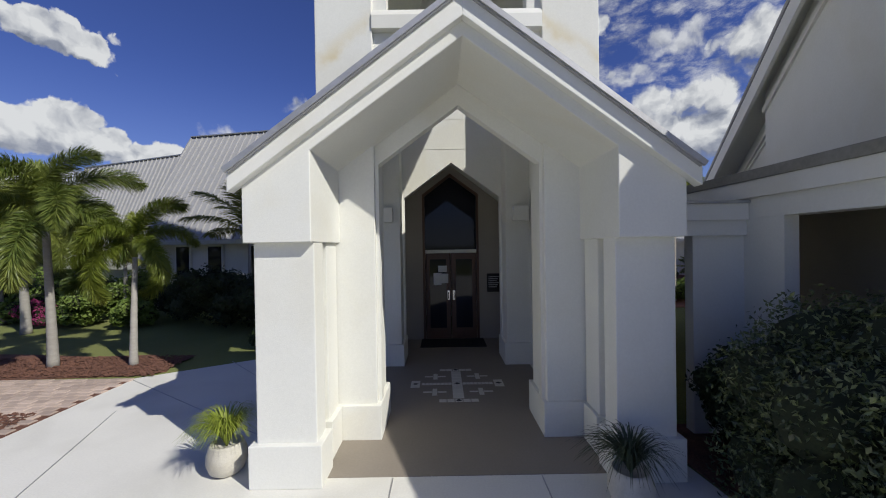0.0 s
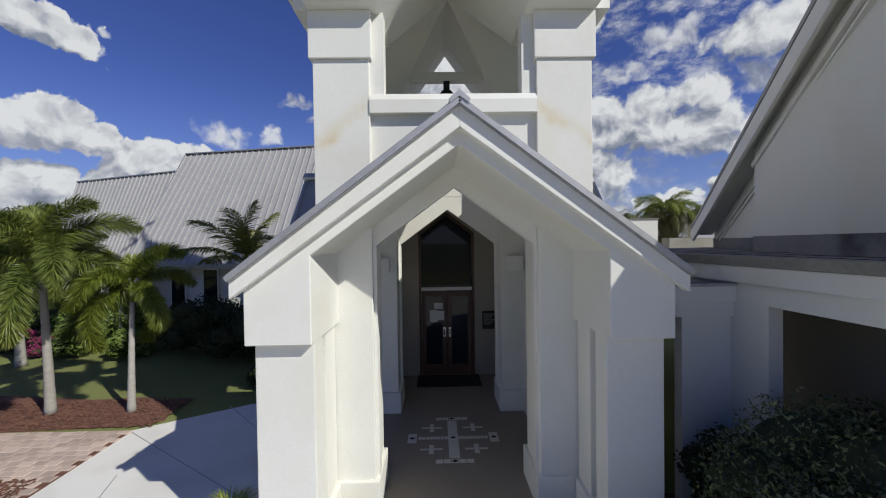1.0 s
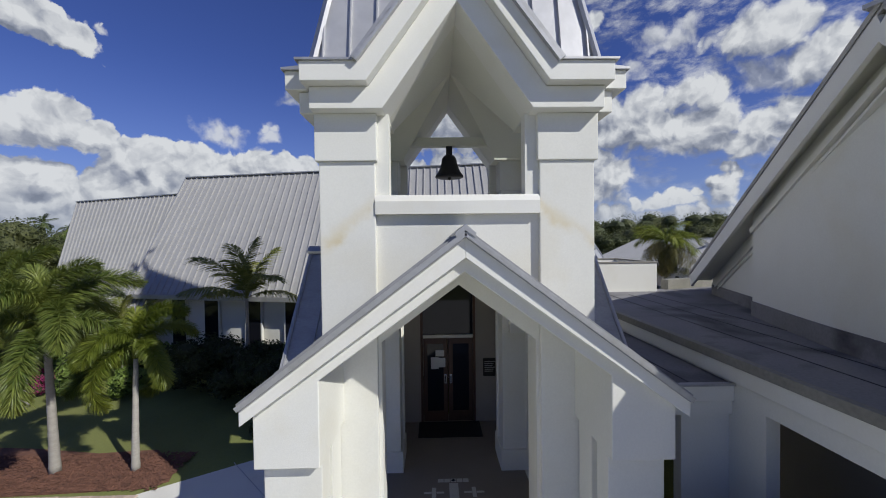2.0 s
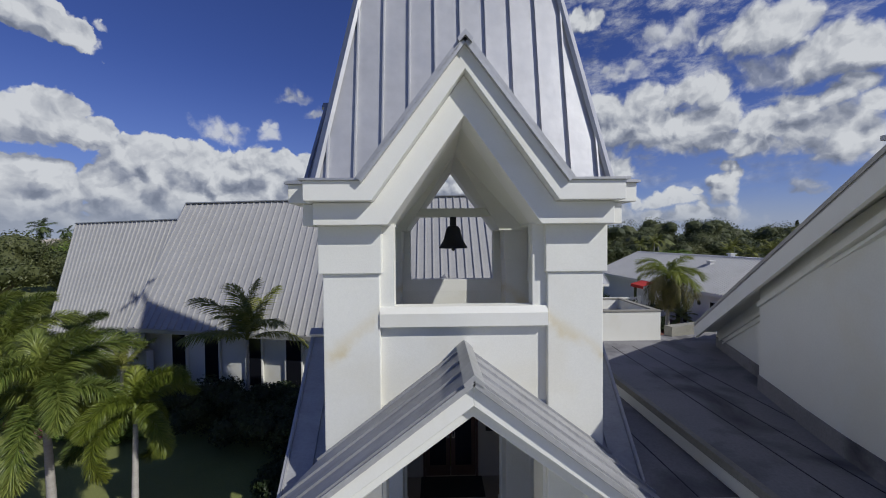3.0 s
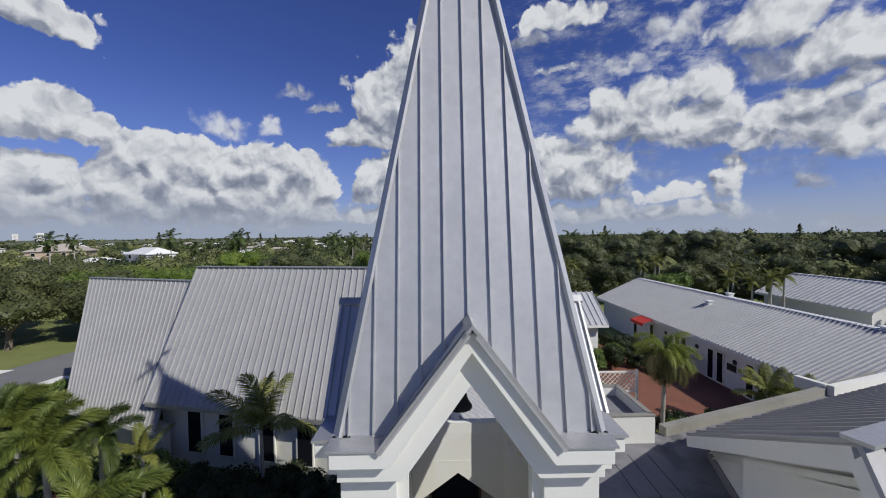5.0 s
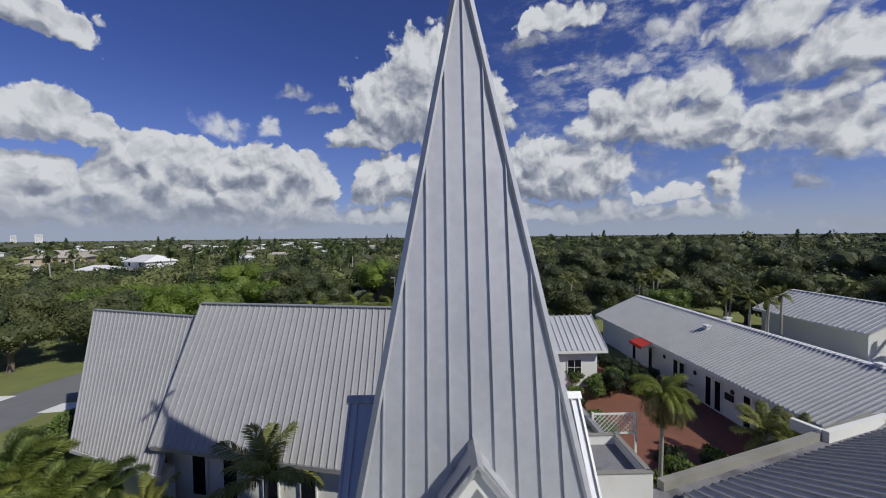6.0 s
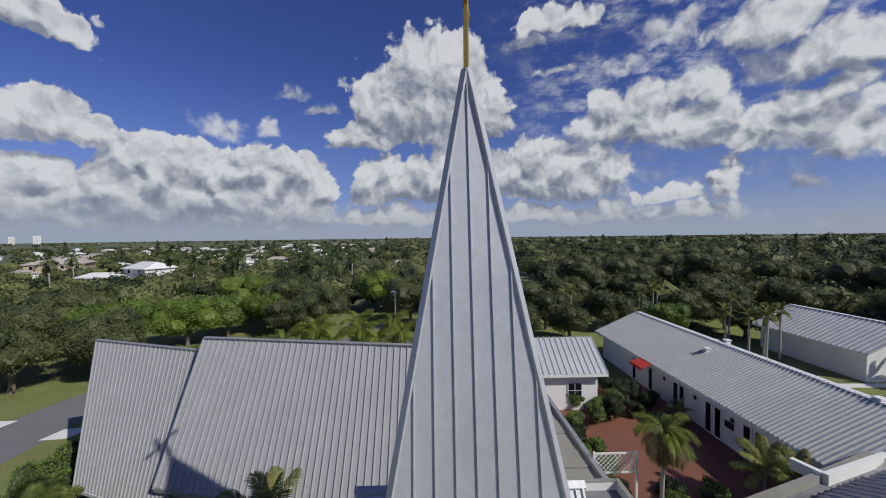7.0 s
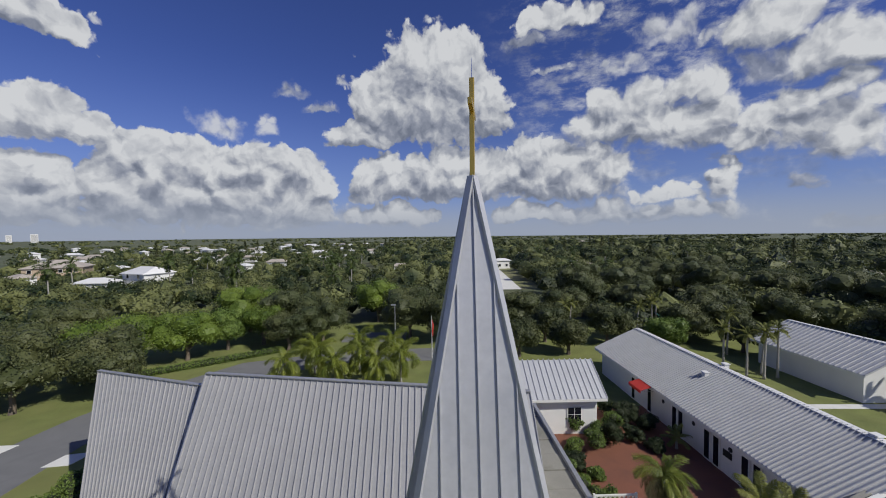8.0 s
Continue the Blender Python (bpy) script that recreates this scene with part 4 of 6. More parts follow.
for a, b in ((PK, TIP), (PK, FT)):
    part("rake_board", bar(a + Vector((-0.1, 0, -0.10)), b + Vector((-0.1, 0, -0.10)), 0.06, 0.28), M["trim"], sanct, "white rake board")
    part("rake_soffit", bar(a + Vector((0.15, 0, -0.05)), b + Vector((0.15, 0, -0.05)), 0.5, 0.05), M["soffit"], sanct)
    e_ = a.lerp(b, 0.52) if b is TIP else b
    part("rake_moulding", bar(a + Vector((0.17, 0, -0.42)), e_ + Vector((0.17, 0, -0.42)), 0.16, 0.10), M["trim"], sanct)
    part("rake_moulding", bar(a + Vector((0.19, 0, -0.54)), e_ + Vector((0.19, 0, -0.54)), 0.10, 0.04), M["trim"], sanct)
part("rake_moulding", bar(PK.lerp(TIP, 0.54) + Vector((0.40, 0, -0.42)), PK.lerp(TIP, 0.93) + Vector((0.40, 0, -0.42)), 0.05, 0.06), M["trim"], sanct)
part("rake_moulding", bar(PK.lerp(TIP, 0.54) + Vector((0.40, 0, -0.56)), PK.lerp(TIP, 0.90) + Vector((0.40, 0, -0.56)), 0.04, 0.03), M["trim"], sanct)
part("ridge_cap", bar(PK + Vector((-0.15, -0.02, 0.13)), ridge_end + Vector((0, 0, 0.13)), 0.3, 0.05), M["cap_metal"], sanct)

# ---- the nave on the other side ----
nave = thing("nave", "long white church wing with a grey standing-seam roof", "church building", (-6, 12, 0), fixed=True)
RB0, RB1 = Vector((-12.53, 15.07, 7.93)), Vector((3.5, 12.05, 7.93))
EB0, EB1 = Vector((-12.4, 11.2, 2.72)), Vector((3.5, 7.6, 2.72))
BB0, BB1 = Vector((-12.0, 20.6, 2.72)), Vector((4.2, 17.4, 2.72))
metal_slope(nave, RB0, RB1, EB0, EB1, M["nave_metal"], 53, h=0.055, w=0.032, label="grey standing-seam roof slope")
metal_slope(nave, RB0, RB1, BB0, BB1, M["nave_metal"], 4)
part("ridge_cap", bar(RB0 + Vector((0, 0, 0.02)), RB1 + Vector((0, 0, 0.02)), 0.24, 0.05), M["cap_metal"], nave)
back = Vector((0.12, 0.45, 0))
part("front_wall", wall_strip(tuple((EB0 + back).xy + Vector((0.35, 0))), tuple((EB1 + back).xy), 0, 2.68, 2.68), M["stucco"], nave)
part("end_wall", prism([(EB0.y + 0.5, 0), (BB0.y - 0.3, 0), (BB0.y - 0.3, 2.7), (RB0.y, 7.75), (EB0.y + 0.5, 2.7)], "x", -12.1, -11.9), M["stucco"], nave)
part("end_wall", prism([(EB1.y + 0.5, 0), (BB1.y - 0.3, 0), (BB1.y - 0.3, 2.7), (RB1.y, 7.75), (EB1.y + 0.5, 2.7)], "x", 3.2, 3.4), M["stucco"], nave)
part("eave_board", bar(EB0 + Vector((0, -0.02, -0.10)), EB1 + Vector((0, -0.02, -0.10)), 0.05, 0.16), M["cap_metal"], nave)
part("eave_soffit", slab([EB0 + Vector((0, 0.03, -0.12)), EB1 + Vector((0, 0.03, -0.12)), EB1 + back + Vector((0, 0.1, -0.12)), EB0 + back + Vector((0, 0.1, -0.12))], 0.03), M["trim"], nave)
part("rake_board", bar(RB0 + Vector((-0.03, 0, -0.1)), EB0 + Vector((-0.03, 0, -0.1)), 0.05, 0.24), M["cap_metal"], nave)
dv = (EB1 - EB0).normalized()
for i, d in enumerate((1.55, 3.05, 4.9, 6.55, 8.6, 10.6)):
    c = EB0 + back + dv * (d + 0.35)
    win = part("window", bar(Vector((c.x, c.y - 0.02, 1.55)) - dv * 0.36, Vector((c.x, c.y - 0.02, 1.55)) + dv * 0.36, 0.10, 1.95), M["trim"], nave, "tall dark narrow window")
    part("pane", bar(Vector((c.x, c.y - 0.06, 1.55)) - dv * 0.30, Vector((c.x, c.y - 0.06, 1.55)) + dv * 0.30, 0.04, 1.82), M["glass"], win)
# lower wing beyond it
wing = thing("nave_annex", "lower white church wing with a grey metal roof", "church building", (-17, 15, 0), fixed=True)
RA0, RA1 = Vector((-20.62, 18.0, 7.16)), Vector((-12.6, 15.25, 7.2))
EA0, EA1 = Vector((-17.2, 12.75, 1.80)), Vector((-11.6, 10.6, 1.80))
metal_slope(wing, RA0, RA1, EA0, EA1, M["nave_metal"], 26, h=0.055, w=0.032, label="grey standing-seam roof slope")
metal_slope(wing, RA0, RA1, RA0 + Vector((1.5, 6.5, -5.0)), RA1 + Vector((2.0, 6.0, -5.0)), M["nave_metal"], 3)
part("ridge_cap", bar(RA0, RA1, 0.22, 0.05), M["cap_metal"], wing)
part("front_wall", wall_strip((EA0.x + 0.6, EA0.y + 0.3), (EA1.x, EA1.y + 0.45), 0, 1.8, 1.8), M["stucco"], wing)
part("end_wall", wall_strip((RA0.x + 0.6, RA0.y + 1.0), (EA0.x + 0.6, EA0.y + 0.3), 0, 6.5, 1.9), M["stucco"], wing)
part("eave_board", bar(EA0 + Vector((0, -0.02, -0.1)), EA1 + Vector((0, -0.02, -0.1)), 0.05, 0.16), M["trim"], wing)
part("roof_vent", lathe([(0.04, 0), (0.04, 0.22), (0.06, 0.24), (0.02, 0.28)], 8, (-16.6, 13.4, 2.5)), M["white_wall"], wing)

# ---- courtyard halls ----
def gable_hall(name, label, x0, x1, y0, y1, eave, ridge, mat, seams, axis="y", wallmat="white_wall", crest=None):
    h = thing(name, label, "hall", ((x0 + x1) / 2, (y0 + y1) / 2, 0), fixed=True)
    o = 0.55
    if axis == "y":
        xm = crest or (x0 + x1) / 2
        metal_slope(h, (xm, y0 - o, ridge), (xm, y1 + o, ridge), (x0 - o, y0 - o, eave), (x0 - o, y1 + o, eave), mat, seams, thick=0.08, h=0.085, w=0.05)
        metal_slope(h, (xm, y0 - o, ridge), (xm, y1 + o, ridge), (x1 + o, y0 - o, eave), (x1 + o, y1 + o, eave), mat, seams, thick=0.08, h=0.09, w=0.06)
        # white strip along the ridge stands in for sun glare on the far slope
        part("ridge_cap", bar((xm + 0.1, y0 - o, ridge + 0.02), (xm + 0.1, y1 + o, ridge + 0.02), 0.45, 0.06), M["white_roof"], h, "white ridge strip painting in the far slope's sun glare")
        body = prism([(x0, 0), (x1, 0), (x1, eave), (xm, ridge - 0.15), (x0, eave)], "y", y0, y1)
        part("eave_board", boxed(x0 - o - 0.03, x0 - o + 0.03, y0 - o, y1 + o, eave - 0.2, eave - 0.03), M["trim"], h)
    else:
        ym = (y0 + y1) / 2
        metal_slope(h, (x0 - o, ym, ridge), (x1 + o, ym, ridge), (x0 - o, y0 - o, eave), (x1 + o, y0 - o, eave), mat, seams, thick=0.08, h=0.06, w=0.04)
        metal_slope(h, (x0 - o, ym, ridge), (x1 + o, ym, ridge), (x0 - o, y1 + o, eave), (x1 + o, y1 + o, eave), mat, seams, thick=0.08, h=0.09, w=0.06)
        body = prism([(y0, 0), (y1, 0), (y1, eave), (ym, ridge - 0.15), (y0, eave)], "x", x0, x1)
        part("eave_board", boxed(x0 - o, x1 + o, y0 - o - 0.03, y0 - o + 0.03, eave - 0.2, eave - 0.03), M["trim"], h)
    part("wall", body, M[wallmat], h)
    return h


hall = gable_hall("courtyard_hall", "long white hall with a silver standing-seam roof", 17.1, 25.0, 9.0, 34.6, 2.62, 4.62, M["hall_metal"], 104, crest=21.05)
for y in (15.2, 16.0, 18.2, 19.0, 21.6, 22.3, 25.5, 28.0):
    d = part("french_door", boxed(17.04, 17.1, y, y + 0.62, 0.03, 2.05), M["trim"], hall, "white framed dark glass door")
    part("pane", boxed(17.02, 17.04, y + 0.10, y + 0.52, 0.15, 1.95), M["glass"], d)
for y in (14.2, 17.4, 20.6, 24.0):
    part("round_lamp", lathe([(0.16, 0), (0.15, 0.03), (0.02, 0.05)], 14), M["iron"], hall).matrix_basis = pose(17.08, y, 1.75, 0, -90, 0)
part("sign", boxed(17.04, 17.1, 17.3, 17.95, 1.15, 1.55), M["plaque"], hall)
for x, y, z in ((19.8, 23.2, 4.05), (21.6, 23.5, 4.55), (21.2, 13.4, 4.5)):
    v = thing("roof_vent", "white square roof vent on the hall", "roof vent", (x, y, z), group="hall roof vents")
    part("stack", boxed(-0.16, 0.16, -0.16, 0.16, -0.25, 0.25, bevel=0.01), M["white_wall"], v)
    part("cap", boxed(-0.22, 0.22, -0.22, 0.22, 0.25, 0.32, bevel=0.01), M["white_wall"], v)
gable_hall("far_hall", "white hall beyond the lawn with a metal roof", 36.3, 44.0, 26.6, 37.0, 2.62, 4.7, M["hall_metal"], 24)
gable_hall("back_building", "white office wing with a small metal gable roof", 3.0, 11.3, 22.8, 27.6, 2.88, 4.80, M["hall_metal"], 22, axis="x")
off = thing("window_1", "white framed window with dark panes", "window", (9.6, 22.78, 1.5), kind="structure")
part("window_frame", boxed(-0.55, 0.55, -0.04, 0.0, -0.6, 0.6), M["trim"], off)
for i in range(2):
    for j in range(2):
        part("pane", boxed(-0.48 + 0.5 * i, -0.02 + 0.5 * i, -0.05, -0.04, -0.53 + 0.55 * j, -0.02 + 0.55 * j), M["glass"], off)
flat("courtyard", [(6.3, 9.8), (13.4, 9.9), (17.1, 11.5), (17.1, 27), (11.5, 27), (11.5, 22.8), (6.3, 22.8)], 0.02, M["terracotta"], "red terracotta paved courtyard", "courtyard", 0.05)
aw = thing("awning", "red canvas awning on the hall wall", "awning", (16.4, 25.6, 2.4))
part("canvas", slab([(0.65, -0.9, 0.35), (0.65, 0.9, 0.35), (-0.75, 0.9, -0.05), (-0.75, -0.9, -0.05)], 0.03), M["red"], aw)
part("valance", boxed(-0.76, -0.73, -0.9, 0.9, -0.28, -0.06), M["red"], aw)
for y in (-0.88, 0.88):
    part("strut", bar((0.65, y, -0.2), (-0.72, y, -0.08), 0.03, 0.03), M["chrome"], aw)


# ---- planting ----
rng = np.random.default_rng(7)


def leaf_mesh(name, centres, normals, length, width, mat, seed=1, bend=0.0, jitter=0.6):
    """Many small pointed leaves at the given places, facing roughly along the normals."""
    g = np.random.default_rng(seed)
    n = len(centres)
    nr = normals + g.normal(0, jitter, (n, 3))
    nr /= np.linalg.norm(nr, axis=1, keepdims=True) + 1e-9
    t = np.cross(nr, g.normal(0, 1, (n, 3)))
    t /= np.linalg.norm(t, axis=1, keepdims=True) + 1e-9
    b = np.cross(nr, t)
    s = g.uniform(0.65, 1.35, (n, 1))
    L, W = length * s, width * s
    v = np.stack([centres - t * L / 2, centres + b * W / 2 + nr * bend * L, centres + t * L / 2, centres - b * W / 2 + nr * bend * L], axis=1).reshape(-1, 3)
    me = bpy.data.meshes.new(name)
    me.from_pydata(v.tolist(), [], np.arange(4 * n).reshape(-1, 4).tolist())
    me.materials.append(mat)
    return me


def lobes_points(lobes, n, seed, shell=0.35):
    """Points near the surface of several overlapping ellipsoid lobes (x, y, z, rx, ry, rz)."""
    g = np.random.default_rng(seed)
    lob = np.array(lobes, float)
    area = lob[:, 3] * lob[:, 4] + lob[:, 3] * lob[:, 5] + lob[:, 4] * lob[:, 5]
    pick = g.choice(len(lob), n, p=area / area.sum())
    d = g.normal(0, 1, (n, 3))
    d /= np.linalg.norm(d, axis=1, keepdims=True)
    r = 1 - shell * g.random((n, 1)) ** 1.6 + 0.06 * g.normal(0, 1, (n, 1))
    c = lob[pick, :3] + d * lob[pick, 3:] * r
    return c, d


def core_mesh(name, lobes, mat, shrink=0.72):
    """Dark rough bodies inside a crown, so that no sky shows through its middle."""
    bm = bmesh.new()
    for i, (x, y, z, rx, ry, rz) in enumerate(lobes):
        m = Matrix.Translation((x, y, z)) @ Matrix.Diagonal((rx * shrink, ry * shrink, rz * shrink, 1))
        r = bmesh.ops.create_icosphere(bm, subdivisions=2, radius=1.0, matrix=m)
        for v in r["verts"]:
            v.co += Vector((noise.noise(v.co * 1.7), noise.noise(v.co * 1.7 + Vector((9, 0, 0))), noise.noise(v.co * 1.7 + Vector((0, 9, 0))))) * 0.22 * min(rx, ry, rz)
    me = bpy.data.meshes.new(name)
    bm.to_mesh(me)
    bm.free()
    me.materials.append(mat)
    return me


# near-black green that paints the shade between leaves onto solid inner lumps
M["core"] = material("leaf_gap_shade", (0.030, 0.038, 0.014), 0.95, 0, 0.4, 2, 12, 0.5, 10)


def random_lobes(seed, r, h, n=9, base=0.0):
    g = np.random.default_rng(seed)
    out = [(0, 0, base + h * 0.5, r * 0.62, r * 0.62, h * 0.42)]
    for i in range(n):
        a = 2 * math.pi * (i + g.random() * 0.7) / n
        d = r * g.uniform(0.38, 0.66)
        s = r * g.uniform(0.30, 0.46)
        out.append((d * math.cos(a), d * math.sin(a), base + h * g.uniform(0.25, 0.78), s, s, s * g.uniform(0.7, 0.95)))
    return out


def bush(name, label, category, at, lobes, n, leaf, mat, seed, group="", aspect=0.55, jitter=0.6):
    e = thing(name, label, category, at, group=group)
    c, d = lobes_points(lobes, n, seed)
    c[:, 2] = np.maximum(c[:, 2], 0.02)
    o = new("leaves", leaf_mesh("leaves", c, d, leaf, leaf * aspect, mat, seed, 0.12, jitter))
    o.parent = e
    k = new("shade_core", core_mesh("shade_core", lobes, M["core"], 0.74))
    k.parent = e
    return e


# clipped glossy hedge beside the porch, and a lower dark shrub behind it
hl = [(x, y, z, 0.55, 0.5, 0.5) for x in np.arange(-1.2, 2.6, 0.55) for y in (-0.75, -0.1, 0.45) for z in (0.45, 1.0, 1.42)]
hg = np.random.default_rng(3)
hl = [(x + hg.uniform(-0.12, 0.12), y + hg.uniform(-0.1, 0.1), z + hg.uniform(-0.1, 0.1) - (0.35 if x < -1.0 and z > 1.3 else 0), a, b, c) for x, y, z, a, b, c in hl]
bush("hedge", "large dark glossy-leaved hedge beside the porch", "hedge", (3.85, -0.75, 0), hl, 84000, 0.050, M["hedge"], 5, "", 0.5, 1.1)
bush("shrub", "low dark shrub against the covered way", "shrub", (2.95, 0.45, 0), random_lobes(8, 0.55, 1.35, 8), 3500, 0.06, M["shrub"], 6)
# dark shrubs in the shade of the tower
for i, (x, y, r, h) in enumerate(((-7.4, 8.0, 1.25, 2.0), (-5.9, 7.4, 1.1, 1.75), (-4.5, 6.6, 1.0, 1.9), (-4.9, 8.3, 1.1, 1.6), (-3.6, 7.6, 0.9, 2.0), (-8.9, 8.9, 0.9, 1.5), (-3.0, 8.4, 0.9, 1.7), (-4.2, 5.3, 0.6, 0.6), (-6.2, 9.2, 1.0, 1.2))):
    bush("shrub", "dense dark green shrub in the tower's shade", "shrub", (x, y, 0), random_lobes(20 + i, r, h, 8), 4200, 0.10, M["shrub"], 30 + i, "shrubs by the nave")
# bushes at the back of the lawn
for i, (x, y, r, h) in enumerate(((-16.5, 10.3, 1.5, 1.7), (-14.3, 9.4, 1.3, 1.5), (-12.4, 9.2, 1.1, 1.6), (-10.6, 9.3, 1.0, 1.9), (-18.5, 10.5, 1.8, 2.2), (-9.6, 7.9, 0.7, 0.9), (-11.3, 8.0, 0.8, 1.3))):
    bush("garden_bush", "leafy green garden bush at the lawn's edge", "bush", (x, y, 0), random_lobes(60 + i, r, h, 8), 3200, 0.12, M["bush"], 70 + i, "bushes at the lawn's edge")
for i, (x, y) in enumerate(((-12.6, 8.1), (-13.3, 8.4))):
    bush("flower_bush", "bush with magenta flowers and bronze leaves", "flowers", (x, y, 0), random_lobes(90 + i, 0.55, 0.9, 7), 1600, 0.07, M["flower"], 95 + i, "magenta bushes")
# round green bushes by the drive
for i, (x, y, r, h) in enumerate(((-19.6, 13.2, 1.6, 1.9), (-20.8, 15.2, 1.4, 1.8), (-21.6, 17.2, 1.3, 1.6), (-18.3, 11.8, 1.2, 1.7))):
    bush("garden_bush", "rounded green bush beside the drive", "bush", (x, y, 0), random_lobes(100 + i, r, h, 9), 3600, 0.14, M["bush"], 110 + i, "bushes by the drive")


def blade_mesh(name, n, length, droop, width, mat, seed, spread=1.0):
    """A tuft of long arching blades from one point."""
    g = np.random.default_rng(seed)
    vs, fs = [], []
    for i in range(n):
        a = g.uniform(0, 2 * math.pi)
        lean = g.uniform(0.12, spread)
        L = length * g.uniform(0.7, 1.15)
        pts = []
        for k in range(6):
            s = k / 5
            out = L * (lean * s + droop * 0.35 * s * s)
            pts.append((math.cos(a) * out, math.sin(a) * out, L * (s * (1.15 - lean * 0.5) - droop * s ** 2.6)))
        sx, sy = -math.sin(a), math.cos(a)
        b = len(vs)
        for k, p in enumerate(pts):
            w = width * (1 - (k / 5) ** 1.5) * 0.5 + 0.0008
            vs += [(p[0] + sx * w, p[1] + sy * w, p[2]), (p[0] - sx * w, p[1] - sy * w, p[2] + w * 0.3)]
        fs += [(b + 2 * k, b + 2 * k + 1, b + 2 * k + 3, b + 2 * k + 2) for k in range(5)]
    me = bpy.data.meshes.new(name)
    me.from_pydata(vs, [], fs)
    me.materials.append(mat)
    return me


def potted(label, at, prof, tuft, rim):
    e = thing("potted_plant", label, "potted plant", at, group="potted plants at the porch")
    part("pot", lathe(prof, 24), M["pot"], e, smooth=True)
    o = new("leaves", tuft)
    o.parent = e
    o.matrix_basis = pose(0, 0, rim)
    return e


prof = [(0.11, 0.0), (0.165, 0.04), (0.195, 0.13), (0.19, 0.23), (0.165, 0.30), (0.16, 0.32), (0.145, 0.32), (0.14, 0.28), (0.03, 0.27)]
potted("bright green grassy plant in a pale round pot", (-2.50, 0.36, 0), prof, blade_mesh("leaves", 380, 0.72, 0.66, 0.013, M["pot_grass"], 4, 0.42), 0.27)
potted("dark spiky plant in a pale round pot", (1.43, -0.22, 0), prof, blade_mesh("leaves", 280, 0.74, 0.75, 0.012, M["pot_dark"], 5, 0.5), 0.27)


def frond_mesh(name, length, leaf, n, mat, seed, plume=0.0, bend=1.5, hang=0.2, blade=0.03, lift=0.3):
    """A palm frond along +x: an arching midrib with leaflets; plume turns them all round it."""
    g = np.random.default_rng(seed)
    vs, fs = [], []
    line, dirs, p = [], [], np.zeros(3)
    for k in range(41):
        a = lift - bend * (k / 40) ** 1.15
        d = np.array((math.cos(a), 0.0, math.sin(a)))
        line.append(p.copy())
        dirs.append(d)
        p = p + d * length / 40
    for k in range(0, 41, 4):
        q, w = line[k], 0.011 * length * (1 - 0.85 * k / 40)
        vs += [(q[0], -w, q[2]), (q[0], w, q[2]), (q[0], 0, q[2] + w)]
    for k in range(10):
        b = 3 * k
        fs += [(b, b + 3, b + 4, b + 1), (b + 1, b + 4, b + 5, b + 2), (b + 2, b + 5, b + 3, b)]
    for i in range(n):
        s = 0.13 + 0.87 * (i + 0.5) / n
        k = s * 40
        k0 = min(int(k), 39)
        q = line[k0] + (line[k0 + 1] - line[k0]) * (k - k0)
        f = dirs[k0]
        up = np.array((-f[2], 0.0, f[0]))
        side = 1 if i % 2 else -1
        L = leaf * min(1.0, 0.35 + (s - 0.1) * 4.5, 0.32 + (1.0 - s) * 3.4) * g.uniform(0.82, 1.12)
        ang = g.uniform(-1.45, 1.45) * plume + (1 - plume) * g.uniform(-0.05, 0.35)
        d = f * (0.42 + 0.45 * s ** 2) + np.array((0, side * math.cos(ang), 0)) + up * math.sin(ang)
        d /= np.linalg.norm(d)
        m1 = q + d * L * 0.55 + np.array((0, 0, -hang * L * 0.16))
        e = q + d * L * (1 - 0.12 * hang) + np.array((0, 0, -hang * L * 0.62))
        w = np.cross(d, up + g.normal(0, 0.4, 3))
        w = w / (np.linalg.norm(w) + 1e-9) * leaf * blade
        b = len(vs)
        vs += [tuple(q - w * 0.5), tuple(q + w * 0.5), tuple(m1 + w), tuple(m1 - w), tuple(e)]
        fs += [(b, b + 1, b + 2, b + 3), (b + 3, b + 2, b + 4)]
    me = bpy.data.meshes.new(name)
    me.from_pydata(vs, [], fs)
    me.materials.append(mat)
    return me


FROND = {
    "foxtail": [frond_mesh("frond", 1.75, 0.31, 1150, M["palm"], 11 + i, 1.0, 2.0 + 0.35 * i, 0.5, 0.021, 0.55) for i in range(3)],
    "young": [frond_mesh("frond", 1.75, 0.31, 1150, M["palm_bright"], 15 + i, 1.0, 2.0 + 0.35 * i, 0.5, 0.021, 0.55) for i in range(3)],
    "dark": [frond_mesh("frond", 1.75, 0.31, 1150, M["palm_dark"], 21 + i, 1.0, 2.0 + 0.35 * i, 0.5, 0.021, 0.55) for i in range(3)],
    "feather": [frond_mesh("frond", 1.9, 0.46, 190, M["palm_pale"], 31 + i, 0.15, 0.75 + 0.35 * i, 0.85, 0.030) for i in range(3)],
    "garden": [frond_mesh("frond", 1.9, 0.55, 70, M["palm_dark"], 51 + i, 0.3, 1.2 + 0.4 * i, 0.8, 0.06) for i in range(3)],
    "green_queen": [frond_mesh("frond", 2.1, 0.50, 240, M["palm_bright"], 45 + i, 0.5, 1.8 + 0.4 * i, 1.3, 0.024) for i in range(3)],
    "queen": [frond_mesh("frond", 2.1, 0.50, 330, M["palm_dry"], 41 + i, 0.7, 2.0 + 0.4 * i, 1.6, 0.016) for i in range(3)],
}


